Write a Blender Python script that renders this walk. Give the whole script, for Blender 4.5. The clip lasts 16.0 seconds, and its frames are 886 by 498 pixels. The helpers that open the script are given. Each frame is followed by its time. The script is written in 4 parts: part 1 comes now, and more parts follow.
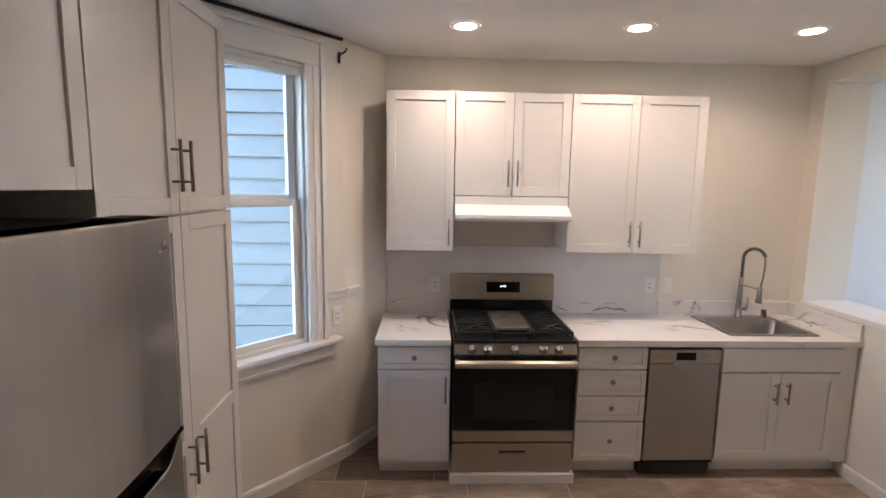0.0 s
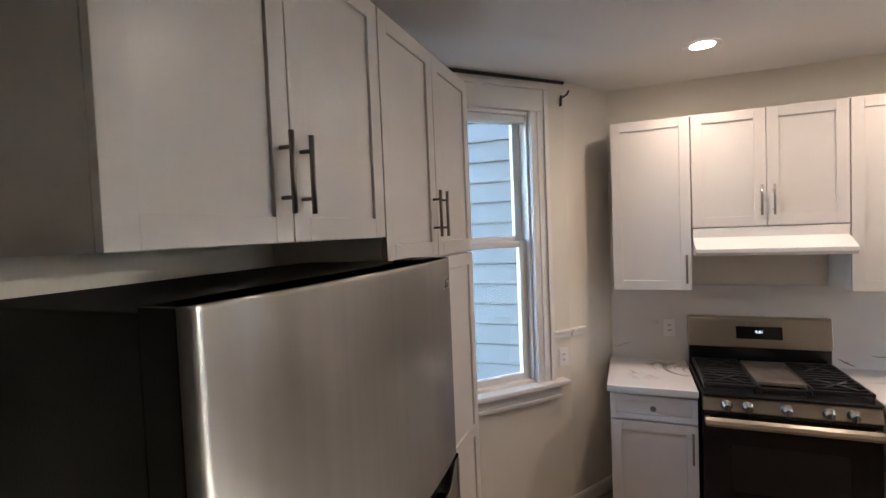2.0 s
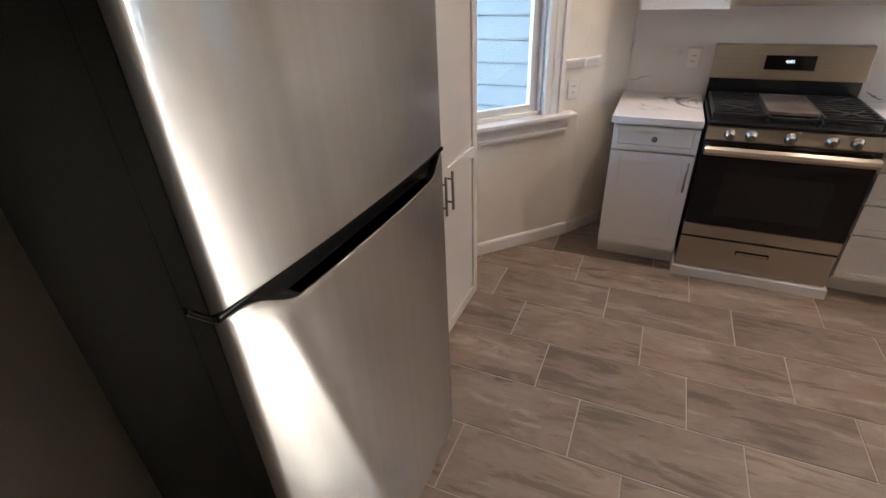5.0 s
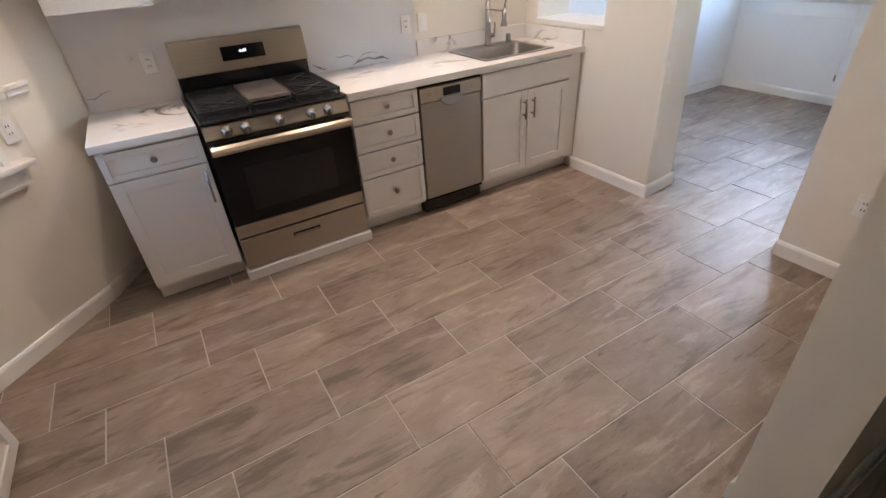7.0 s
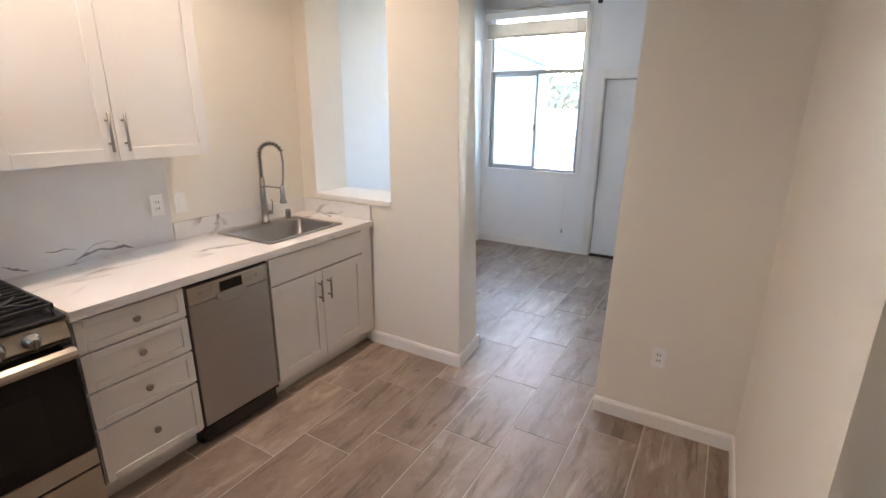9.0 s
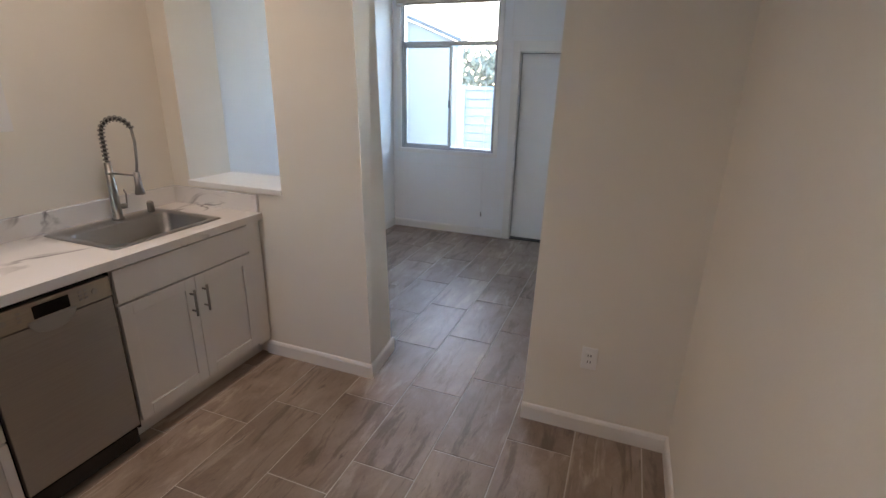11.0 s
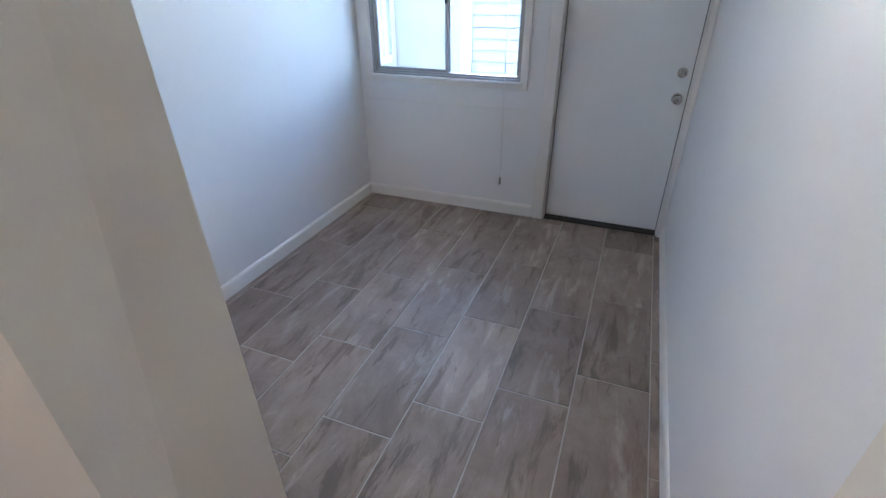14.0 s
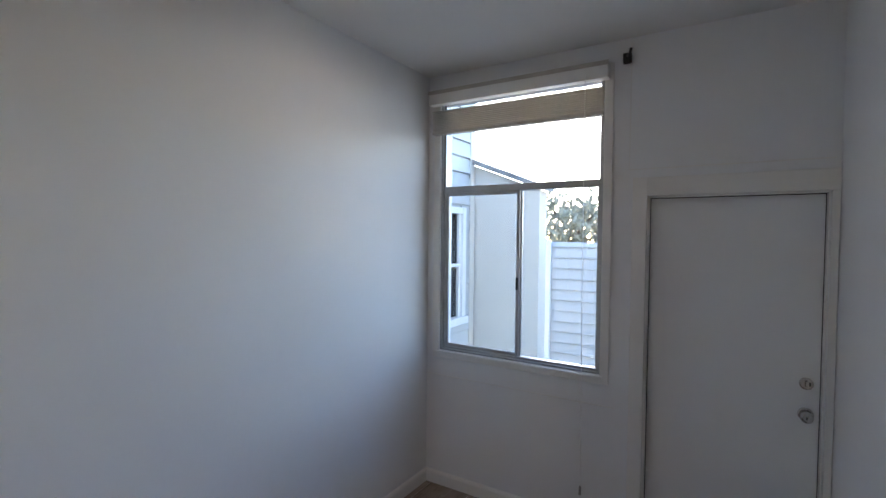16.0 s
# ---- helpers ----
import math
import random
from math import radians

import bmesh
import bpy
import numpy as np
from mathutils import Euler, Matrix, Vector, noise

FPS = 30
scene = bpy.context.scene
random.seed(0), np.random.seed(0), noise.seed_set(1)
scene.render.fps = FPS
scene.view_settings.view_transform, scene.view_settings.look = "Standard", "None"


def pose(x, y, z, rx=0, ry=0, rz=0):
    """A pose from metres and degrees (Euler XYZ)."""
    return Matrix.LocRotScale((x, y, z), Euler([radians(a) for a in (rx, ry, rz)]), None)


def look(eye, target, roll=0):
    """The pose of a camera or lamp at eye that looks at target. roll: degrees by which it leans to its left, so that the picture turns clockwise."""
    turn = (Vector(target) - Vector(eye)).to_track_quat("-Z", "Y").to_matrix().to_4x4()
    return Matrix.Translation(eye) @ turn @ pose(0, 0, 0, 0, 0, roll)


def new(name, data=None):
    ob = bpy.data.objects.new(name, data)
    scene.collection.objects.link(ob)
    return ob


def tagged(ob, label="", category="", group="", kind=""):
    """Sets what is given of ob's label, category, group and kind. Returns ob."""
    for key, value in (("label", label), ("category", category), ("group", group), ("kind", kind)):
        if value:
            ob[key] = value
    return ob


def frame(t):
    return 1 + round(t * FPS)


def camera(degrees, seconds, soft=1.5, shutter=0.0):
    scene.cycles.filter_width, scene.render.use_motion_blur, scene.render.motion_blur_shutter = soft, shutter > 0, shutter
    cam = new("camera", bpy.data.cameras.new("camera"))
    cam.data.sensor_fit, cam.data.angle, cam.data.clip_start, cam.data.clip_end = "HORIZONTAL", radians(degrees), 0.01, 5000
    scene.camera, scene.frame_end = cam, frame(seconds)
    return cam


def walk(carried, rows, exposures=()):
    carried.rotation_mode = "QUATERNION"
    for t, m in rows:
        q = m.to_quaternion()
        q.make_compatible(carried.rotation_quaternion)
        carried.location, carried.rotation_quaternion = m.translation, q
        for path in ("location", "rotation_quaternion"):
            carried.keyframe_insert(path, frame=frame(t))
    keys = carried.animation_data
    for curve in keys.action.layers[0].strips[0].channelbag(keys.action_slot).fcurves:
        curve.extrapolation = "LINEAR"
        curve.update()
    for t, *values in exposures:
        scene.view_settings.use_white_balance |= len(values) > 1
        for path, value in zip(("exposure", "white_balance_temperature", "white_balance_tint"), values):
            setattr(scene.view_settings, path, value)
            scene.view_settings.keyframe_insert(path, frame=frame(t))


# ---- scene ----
cam = camera(86.2, 16.0)
PATH = [
    (0, (-0.107, 0.054, 1.853), (-0.041, 2.036, 1.593), 0.9),
    (0.5, (-0.11, 0.041, 1.867), (-0.2, 2.027, 1.653), 0.3),
    (1, (-0.177, 0.047, 1.845), (-0.452, 2.02, 1.674), -0.4),
    (1.5, (-0.242, 0.034, 1.846), (-0.742, 1.967, 1.738), -1.0),
    (2, (-0.283, 0.026, 1.844), (-1.015, 1.886, 1.767), -2.3),
    (2.5, (-0.287, 0.015, 1.839), (-1.202, 1.79, 1.729), -2.2),
    (3, (-0.327, 0.038, 1.79), (-1.282, 1.777, 1.536), -2.3),
    (5.3, (-0.153, 0.034, 1.651), (-0.816, 1.571, 0.557), -1.6),
    (5.5, (-0.124, 0.042, 1.648), (-0.682, 1.597, 0.52), -2.3),
    (6, (-0.067, 0.102, 1.577), (-0.095, 1.762, 0.463), -0.2),
    (6.5, (-0.087, 0.183, 1.608), (0.413, 1.78, 0.512), -1.1),
    (7, (-0.075, 0.268, 1.598), (0.749, 1.734, 0.516), -4.0),
    (7.5, (-0.004, 0.454, 1.563), (0.979, 1.848, 0.518), -4.2),
    (8, (0.14, 0.69, 1.556), (1.277, 1.971, 0.523), -4.5),
    (8.5, (0.183, 0.749, 1.599), (1.614, 1.867, 0.761), -1.1),
    (9, (0.145, 0.815, 1.667), (1.798, 1.788, 1.1), 0.4),
    (9.2, (0.126, 0.87, 1.671), (1.821, 1.8, 1.159), 0.9),
    (11.3, (0.721, 0.963, 1.602), (2.495, 1.592, 0.925), 1.3),
    (11.5, (0.863, 1.035, 1.545), (2.618, 1.664, 0.821), 0.8),
    (12, (1.262, 1.178, 1.494), (3.027, 1.662, 0.686), 2.6),
    (12.5, (1.579, 1.235, 1.468), (3.283, 1.721, 0.542), 0.7),
    (13, (1.928, 1.288, 1.502), (3.549, 1.925, 0.518), 2.1),
    (13.5, (2.212, 1.413, 1.495), (3.798, 2.081, 0.475), -0.6),
    (14, (2.449, 1.571, 1.549), (4.065, 2.219, 0.564), -0.4),
    (14.5, (2.554, 1.614, 1.623), (4.238, 2.392, 0.877), -2.3),
    (15, (2.746, 1.633, 1.687), (4.411, 2.595, 1.137), -1.9),
    (15.5, (2.83, 1.656, 1.723), (4.524, 2.679, 1.431), -0.6),
    (16, (2.869, 1.643, 1.765), (4.567, 2.698, 1.709), 0.6),
]
EXPOSURES = [(0, 4.45, 6450, 13), (1.5, 4.3, 6500, 12), (3, 4.1, 6600, 12), (5.5, 4.75, 6350, 10), (8.5, 4.9, 6650, 11), (9, 4.75, 6650, 11), (11.5, 3.9, 6500, 11), (12.5, 3.95, 6450, 12), (13.5, 4.0, 6200, 11), (14, 4.1, 6200, 12), (15, 4.0, 6250, 14), (15.5, 3.6, 6450, 14), (16, 3.1, 6650, 15)]
walk(cam, [(t, look(eye, target, roll)) for t, eye, target, roll in PATH], EXPOSURES)


# ---- world and light ----
world = bpy.data.worlds.new("world")
scene.world = world
world.use_nodes = True
wn = world.node_tree
sky = wn.nodes.new("ShaderNodeTexSky")
sky.sky_type = "NISHITA"
sky.sun_disc = False
SUN_ELEV, SUN_AZ = radians(7.5), radians(17.8)
sky.sun_elevation = radians(20)
sky.sun_rotation = radians(90) - SUN_AZ
sky.dust_density = 0.4
sky.ozone_density = 3.2
wn.links.new(sky.outputs[0], wn.nodes["Background"].inputs[0])
wn.nodes["Background"].inputs[1].default_value = 0.15

sun = new("sun", bpy.data.lights.new("sun", "SUN"))
sun.data.energy, sun.data.angle, sun.data.color = 0.24, radians(2.0), (1.0, 0.92, 0.80)
sun_way = Vector((math.cos(SUN_AZ) * math.cos(SUN_ELEV), math.sin(SUN_AZ) * math.cos(SUN_ELEV), math.sin(SUN_ELEV)))
sun.matrix_world = look((14, 6, 5), Vector((14, 6, 5)) - sun_way)

KITCHEN_LIGHTS = [(0.093, 2.84), (1.06, 2.79), (2.03, 2.77), (0.3, 1.6)]
ROOM_LIGHT = (4.62, 2.91)
LAMP_WATTS, LAMP_COLOR = 0.245, (1.0, 0.745, 0.585)
CEIL, CEIL2 = 2.75, 2.88


def downlight_lamp(x, y, z, watts):
    lamp = new("downlight_lamp", bpy.data.lights.new("downlight_lamp", "AREA"))
    lamp.data.shape, lamp.data.size = "DISK", 0.10
    lamp.data.energy, lamp.data.color, lamp.data.spread = watts, LAMP_COLOR, radians(145)
    lamp.matrix_world = pose(x, y, z - 0.012)


for x, y in KITCHEN_LIGHTS:
    downlight_lamp(x, y, CEIL, LAMP_WATTS if y > 2 else LAMP_WATTS * 0.4)
downlight_lamp(*ROOM_LIGHT, CEIL2, 0.04)


# ---- materials ----
def material(name, color, rough=0.5, metal=0.0, vary=0.06, scale=3.0, grain=60.0, bump=0.03, stretch=(1, 1, 1), spec=0.5):
    m = bpy.data.materials.new(name)
    m.use_nodes = True
    nt, b = m.node_tree, m.node_tree.nodes["Principled BSDF"]
    b.inputs["Metallic"].default_value = metal
    b.inputs["Specular IOR Level"].default_value = spec
    tc = nt.nodes.new("ShaderNodeTexCoord")
    mp = nt.nodes.new("ShaderNodeMapping")
    mp.inputs["Scale"].default_value = stretch
    nt.links.new(tc.outputs["Object"], mp.inputs["Vector"])
    big = nt.nodes.new("ShaderNodeTexNoise")
    big.inputs["Scale"].default_value, big.inputs["Detail"].default_value = scale, 4
    fine = nt.nodes.new("ShaderNodeTexNoise")
    fine.inputs["Scale"].default_value, fine.inputs["Detail"].default_value = grain, 3
    for n in (big, fine):
        nt.links.new(mp.outputs[0], n.inputs["Vector"])
    ramp = nt.nodes.new("ShaderNodeValToRGB")
    ramp.color_ramp.elements[0].position, ramp.color_ramp.elements[1].position = 0.3, 0.7
    ramp.color_ramp.elements[0].color = (*[c * (1 - vary) for c in color], 1)
    ramp.color_ramp.elements[1].color = (*[min(1, c * (1 + vary)) for c in color], 1)
    nt.links.new(big.outputs[0], ramp.inputs[0])
    nt.links.new(ramp.outputs[0], b.inputs["Base Color"])
    mr = nt.nodes.new("ShaderNodeMapRange")
    mr.inputs["To Min"].default_value, mr.inputs["To Max"].default_value = rough * 0.85, min(1, rough * 1.15)
    nt.links.new(fine.outputs[0], mr.inputs[0])
    nt.links.new(mr.outputs[0], b.inputs["Roughness"])
    if bump:
        bp = nt.nodes.new("ShaderNodeBump")
        bp.inputs["Strength"].default_value, bp.inputs["Distance"].default_value = bump, 0.01
        nt.links.new(fine.outputs[0], bp.inputs["Height"])
        nt.links.new(bp.outputs[0], b.inputs["Normal"])
    return m


def marble(name, base, vein, scale=2.2, width=0.035, rough=0.25, rare=0.51):
    m = material(name, base, rough, 0, 0.03, 4, 90, 0.01)
    nt, b = m.node_tree, m.node_tree.nodes["Principled BSDF"]
    old = b.inputs["Base Color"].links[0].from_socket
    tc = nt.nodes.new("ShaderNodeTexCoord")
    mp = nt.nodes.new("ShaderNodeMapping")
    mp.inputs["Scale"].default_value = (0.8, 1.3, 2.2)
    nt.links.new(tc.outputs["Object"], mp.inputs[0])
    n = nt.nodes.new("ShaderNodeTexNoise")
    n.inputs["Scale"].default_value, n.inputs["Detail"].default_value, n.inputs["Distortion"].default_value = scale, 5, 1.2
    nt.links.new(mp.outputs[0], n.inputs["Vector"])
    r = nt.nodes.new("ShaderNodeValToRGB")
    e = r.color_ramp.elements
    e[0].position, e[0].color = 0.5 - width, (0, 0, 0, 1)
    e[1].position, e[1].color = 0.5 + width, (0, 0, 0, 1)
    mid = e.new(0.5)
    mid.color = (1, 1, 1, 1)
    nt.links.new(n.outputs[0], r.inputs[0])
    where = nt.nodes.new("ShaderNodeTexNoise")
    where.inputs["Scale"].default_value = 2.3
    nt.links.new(tc.outputs["Object"], where.inputs["Vector"])
    wr = nt.nodes.new("ShaderNodeMapRange")
    wr.inputs["From Min"].default_value, wr.inputs["From Max"].default_value = rare, rare + 0.13
    nt.links.new(where.outputs[0], wr.inputs[0])
    mul = nt.nodes.new("ShaderNodeMath")
    mul.operation = "MULTIPLY"
    nt.links.new(r.outputs[0], mul.inputs[0])
    nt.links.new(wr.outputs[0], mul.inputs[1])
    mix = nt.nodes.new("ShaderNodeMixRGB")
    mix.inputs[2].default_value = (*vein, 1)
    nt.links.new(mul.outputs[0], mix.inputs[0])
    nt.links.new(old, mix.inputs[1])
    nt.links.new(mix.outputs[0], b.inputs["Base Color"])
    return m


def tile_material():
    m = bpy.data.materials.new("striated_tile")
    m.use_nodes = True
    nt, b = m.node_tree, m.node_tree.nodes["Principled BSDF"]
    tc, oi = nt.nodes.new("ShaderNodeTexCoord"), nt.nodes.new("ShaderNodeObjectInfo")
    off = nt.nodes.new("ShaderNodeVectorMath")
    off.operation = "MULTIPLY_ADD"
    comb = nt.nodes.new("ShaderNodeCombineXYZ")
    for i in range(3):
        nt.links.new(oi.outputs["Random"], comb.inputs[i])
    off.inputs[1].default_value = (37.0, 53.0, 19.0)
    nt.links.new(comb.outputs[0], off.inputs[0])
    nt.links.new(tc.outputs["Object"], off.inputs[2])

    def streak(sx, sy, scale, detail, dist):
        mp = nt.nodes.new("ShaderNodeMapping")
        mp.inputs["Scale"].default_value = (sx, sy, 1)
        nt.links.new(off.outputs[0], mp.inputs[0])
        n = nt.nodes.new("ShaderNodeTexNoise")
        n.inputs["Scale"].default_value, n.inputs["Detail"].default_value, n.inputs["Distortion"].default_value = scale, detail, dist
        n.inputs["Roughness"].default_value = 0.68
        nt.links.new(mp.outputs[0], n.inputs["Vector"])
        return n

    # broad cloudy base, long torn streaks along the tile, fine speckle
    cloud = streak(1.0, 1.7, 3.2, 8, 0.5)
    bands = streak(0.7, 3.8, 2.6, 11, 0.45)
    veins = streak(1.0, 5.0, 3.4, 12, 0.7)
    grain = streak(1, 1.6, 70, 5, 0)
    base = nt.nodes.new("ShaderNodeValToRGB")
    e = base.color_ramp.elements
    e[0].position, e[0].color = 0.30, (0.205, 0.153, 0.120, 1)
    e[1].position, e[1].color = 0.70, (0.375, 0.300, 0.245, 1)
    nt.links.new(cloud.outputs[0], base.inputs[0])

    def layer(below, noise_node, lo, hi, color, amount):
        vr = nt.nodes.new("ShaderNodeMapRange")
        vr.interpolation_type = "SMOOTHSTEP"
        vr.inputs["From Min"].default_value, vr.inputs["From Max"].default_value = lo, hi
        vr.inputs["To Max"].default_value = amount
        nt.links.new(noise_node.outputs[0], vr.inputs[0])
        mx = nt.nodes.new("ShaderNodeMixRGB")
        mx.inputs[2].default_value = (*color, 1)
        nt.links.new(vr.outputs[0], mx.inputs[0])
        nt.links.new(below, mx.inputs[1])
        return mx.outputs[0]

    col = layer(base.outputs[0], bands, 0.53, 0.64, (0.135, 0.098, 0.075), 0.75)
    col = layer(col, bands, 0.45, 0.34, (0.47, 0.395, 0.33), 0.7)
    col = layer(col, veins, 0.60, 0.70, (0.085, 0.062, 0.05), 0.75)
    col = layer(col, grain, 0.55, 0.75, (0.14, 0.105, 0.082), 0.35)
    tone = nt.nodes.new("ShaderNodeHueSaturation")
    tv = nt.nodes.new("ShaderNodeMapRange")
    tv.inputs["To Min"].default_value, tv.inputs["To Max"].default_value = 0.86, 1.14
    nt.links.new(oi.outputs["Random"], tv.inputs[0])
    nt.links.new(tv.outputs[0], tone.inputs["Value"])
    nt.links.new(col, tone.inputs["Color"])
    nt.links.new(tone.outputs[0], b.inputs["Base Color"])
    rr = nt.nodes.new("ShaderNodeMapRange")
    rr.inputs["To Min"].default_value, rr.inputs["To Max"].default_value = 0.35, 0.53
    nt.links.new(grain.outputs[0], rr.inputs[0])
    nt.links.new(rr.outputs[0], b.inputs["Roughness"])
    bp = nt.nodes.new("ShaderNodeBump")
    bp.inputs["Strength"].default_value, bp.inputs["Distance"].default_value = 0.12, 0.004
    nt.links.new(grain.outputs[0], bp.inputs["Height"])
    nt.links.new(bp.outputs[0], b.inputs["Normal"])
    return m


def glass_material(name, rough=0.0):
    m = bpy.data.materials.new(name)
    m.use_nodes = True
    nt = m.node_tree
    b = nt.nodes["Principled BSDF"]
    b.inputs["Transmission Weight"].default_value = 1.0
    b.inputs["Roughness"].default_value, b.inputs["IOR"].default_value = rough, 1.45
    b.inputs["Base Color"].default_value = (0.97, 0.985, 0.98, 1)
    return m


def glow_material(name, color, strength):
    m = bpy.data.materials.new(name)
    m.use_nodes = True
    b = m.node_tree.nodes["Principled BSDF"]
    b.inputs["Base Color"].default_value = (0.8, 0.8, 0.8, 1)
    b.inputs["Emission Color"].default_value, b.inputs["Emission Strength"].default_value = (*color, 1), strength
    return m


WALL = material("cream_wall_paint", (0.80, 0.755, 0.672), 0.6, 0, 0.02, 1.6, 130, 0.05)
WALL2 = material("white_wall_paint", (0.83, 0.833, 0.838), 0.5, 0, 0.02, 1.6, 130, 0.05)
CEILING = material("white_ceiling_paint", (0.80, 0.78, 0.75), 0.8, 0, 0.02, 2, 150, 0.05)
TRIM = material("white_gloss_trim", (0.82, 0.80, 0.77), 0.3, 0, 0.02, 5, 90, 0.03)
CABINET = material("white_cabinet_lacquer", (0.80, 0.785, 0.765), 0.24, 0, 0.015, 4, 60, 0.002)
STEEL = material("brushed_stainless", (0.40, 0.388, 0.372), 0.13, 1.0, 0.05, 0.5, 4, 0.0, (70, 70, 0.6))
STEEL_H = material("brushed_stainless_across", (0.43, 0.395, 0.335), 0.27, 1.0, 0.05, 3, 40, 0.02, (1, 60, 60))
STEEL_DW = material("fingerprint_proof_stainless", (0.39, 0.37, 0.345), 0.38, 1.0, 0.05, 3, 40, 0.02, (1, 60, 60))
SINKSTEEL = material("satin_sink_steel", (0.34, 0.33, 0.32), 0.33, 1.0, 0.08, 4, 60, 0.01)
POCKET = material("gloss_black_plastic", (0.005, 0.005, 0.005), 0.22, 0, 0.1, 6, 80, 0.0, (1, 1, 1), 0.12)
CHROME = material("satin_nickel", (0.27, 0.255, 0.235), 0.34, 1.0, 0.03, 8, 100, 0.01)
BLACK = material("black_enamel", (0.012, 0.012, 0.013), 0.22, 0, 0.2, 5, 80, 0.02)
IRON = material("cast_iron_grate", (0.02, 0.02, 0.02), 0.5, 0, 0.3, 20, 200, 0.15)
BLACKGLASS = material("black_oven_glass", (0.006, 0.006, 0.007), 0.08, 0, 0.1, 3, 60, 0.0, (1, 1, 1), 0.3)
OVENWIN = material("oven_window_glass", (0.014, 0.013, 0.013), 0.12, 0, 0.1, 3, 60, 0.0, (1, 1, 1), 0.3)
GRIDDLE = material("worn_aluminium_griddle", (0.36, 0.31, 0.27), 0.38, 0.8, 0.35, 7, 60, 0.05)
CHARCOAL = material("charcoal_textured_panel", (0.012, 0.011, 0.010), 0.5, 0, 0.1, 10, 300, 0.1, (1, 1, 1), 0.08)
PLASTIC = material("white_plastic", (0.84, 0.83, 0.81), 0.35, 0, 0.02, 5, 80, 0.01)
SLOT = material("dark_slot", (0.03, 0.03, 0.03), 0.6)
GREYPLASTIC = material("grey_control_plastic", (0.36, 0.35, 0.33), 0.4, 0.3)
ALU = material("mill_aluminium", (0.42, 0.42, 0.42), 0.42, 0.9, 0.08, 6, 80, 0.03)
GROUT = material("pale_grout", (0.54, 0.49, 0.44), 0.85, 0, 0.1, 6, 120, 0.1)
MARBLE = marble("white_marble_laminate", (0.80, 0.775, 0.75), (0.25, 0.23, 0.23))
SPLASH = marble("marble_splashback", (0.74, 0.72, 0.71), (0.22, 0.20, 0.21), 1.7, 0.022, 0.2, 0.60)
BLIND = material("linen_blind", (0.50, 0.46, 0.41), 0.7, 0, 0.08, 4, 140, 0.1)
KNOB_METAL = material("polished_nickel", (0.52, 0.50, 0.48), 0.22, 1.0, 0.03, 8, 100, 0.01)
IRONBLACK = material("black_iron_bracket", (0.02, 0.02, 0.02), 0.5)
BRONZE = material("dark_bronze_hook", (0.10, 0.08, 0.07), 0.4, 0.8)
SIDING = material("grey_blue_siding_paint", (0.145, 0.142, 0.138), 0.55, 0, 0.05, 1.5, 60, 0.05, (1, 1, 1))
SIDING2 = material("pale_siding_paint", (0.50, 0.50, 0.49), 0.6, 0, 0.05, 1.5, 60, 0.05)
STUCCO = material("cream_panel_paint", (0.62, 0.57, 0.50), 0.7, 0, 0.04, 1.2, 60, 0.08)
ROOFING = material("grey_shingle", (0.22, 0.21, 0.20), 0.8, 0, 0.2, 6, 50, 0.3)
CONCRETE = material("weathered_concrete", (0.34, 0.33, 0.31), 0.85, 0, 0.15, 1.3, 40, 0.2)
# Leaf colour is paled to stand in for bright haze before the tree.
LEAF = material("haze_paled_leaf", (0.30, 0.27, 0.19), 0.6, 0, 0.3, 5, 40, 0.05)
BARK = material("brown_bark", (0.14, 0.10, 0.07), 0.9, 0, 0.3, 9, 60, 0.4)
def brushed(m, rough, amount):
    """Horizontal brushing: reflections are drawn out up and down."""
    nt, b = m.node_tree, m.node_tree.nodes["Principled BSDF"]
    way = nt.nodes.new("ShaderNodeCombineXYZ")
    way.inputs[2].default_value = 1.0
    nt.links.new(way.outputs[0], b.inputs["Tangent"])
    b.inputs["Anisotropic"].default_value = amount
    for n in nt.nodes:
        if n.type == "MAP_RANGE":
            n.inputs["To Min"].default_value, n.inputs["To Max"].default_value = rough * 0.9, rough * 1.1


brushed(STEEL, 0.13, 1.0)


def add_gloss(m, rough, share, drawn=0.0):
    """A second, wider gloss over the first, as brushing and fine scratches give."""
    nt, b = m.node_tree, m.node_tree.nodes["Principled BSDF"]
    out = nt.nodes["Material Output"]
    before = out.inputs[0].links[0].from_socket
    soft = nt.nodes.new("ShaderNodeBsdfPrincipled")
    soft.inputs["Metallic"].default_value, soft.inputs["Roughness"].default_value = 1.0, rough
    soft.inputs["Anisotropic"].default_value = drawn
    nt.links.new(b.inputs["Tangent"].links[0].from_socket, soft.inputs["Tangent"])
    nt.links.new(b.inputs["Base Color"].links[0].from_socket, soft.inputs["Base Color"])
    mix = nt.nodes.new("ShaderNodeMixShader")
    mix.inputs[0].default_value = share
    nt.links.new(before, mix.inputs[1])
    nt.links.new(soft.outputs[0], mix.inputs[2])
    nt.links.new(mix.outputs[0], out.inputs[0])


add_gloss(STEEL, 0.45, 0.36, 1.0)
add_gloss(STEEL, 0.62, 0.08)
brushed(STEEL_H, 0.36, 0.8)
brushed(STEEL_DW, 0.42, 0.8)
GLASS = glass_material("window_glass")
DISPLAY = glow_material("display_digits", (0.75, 0.9, 1.0), 0.10)
LENS = glow_material("downlight_lens", (1.0, 0.86, 0.74), 3.0)
TILE = tile_material()


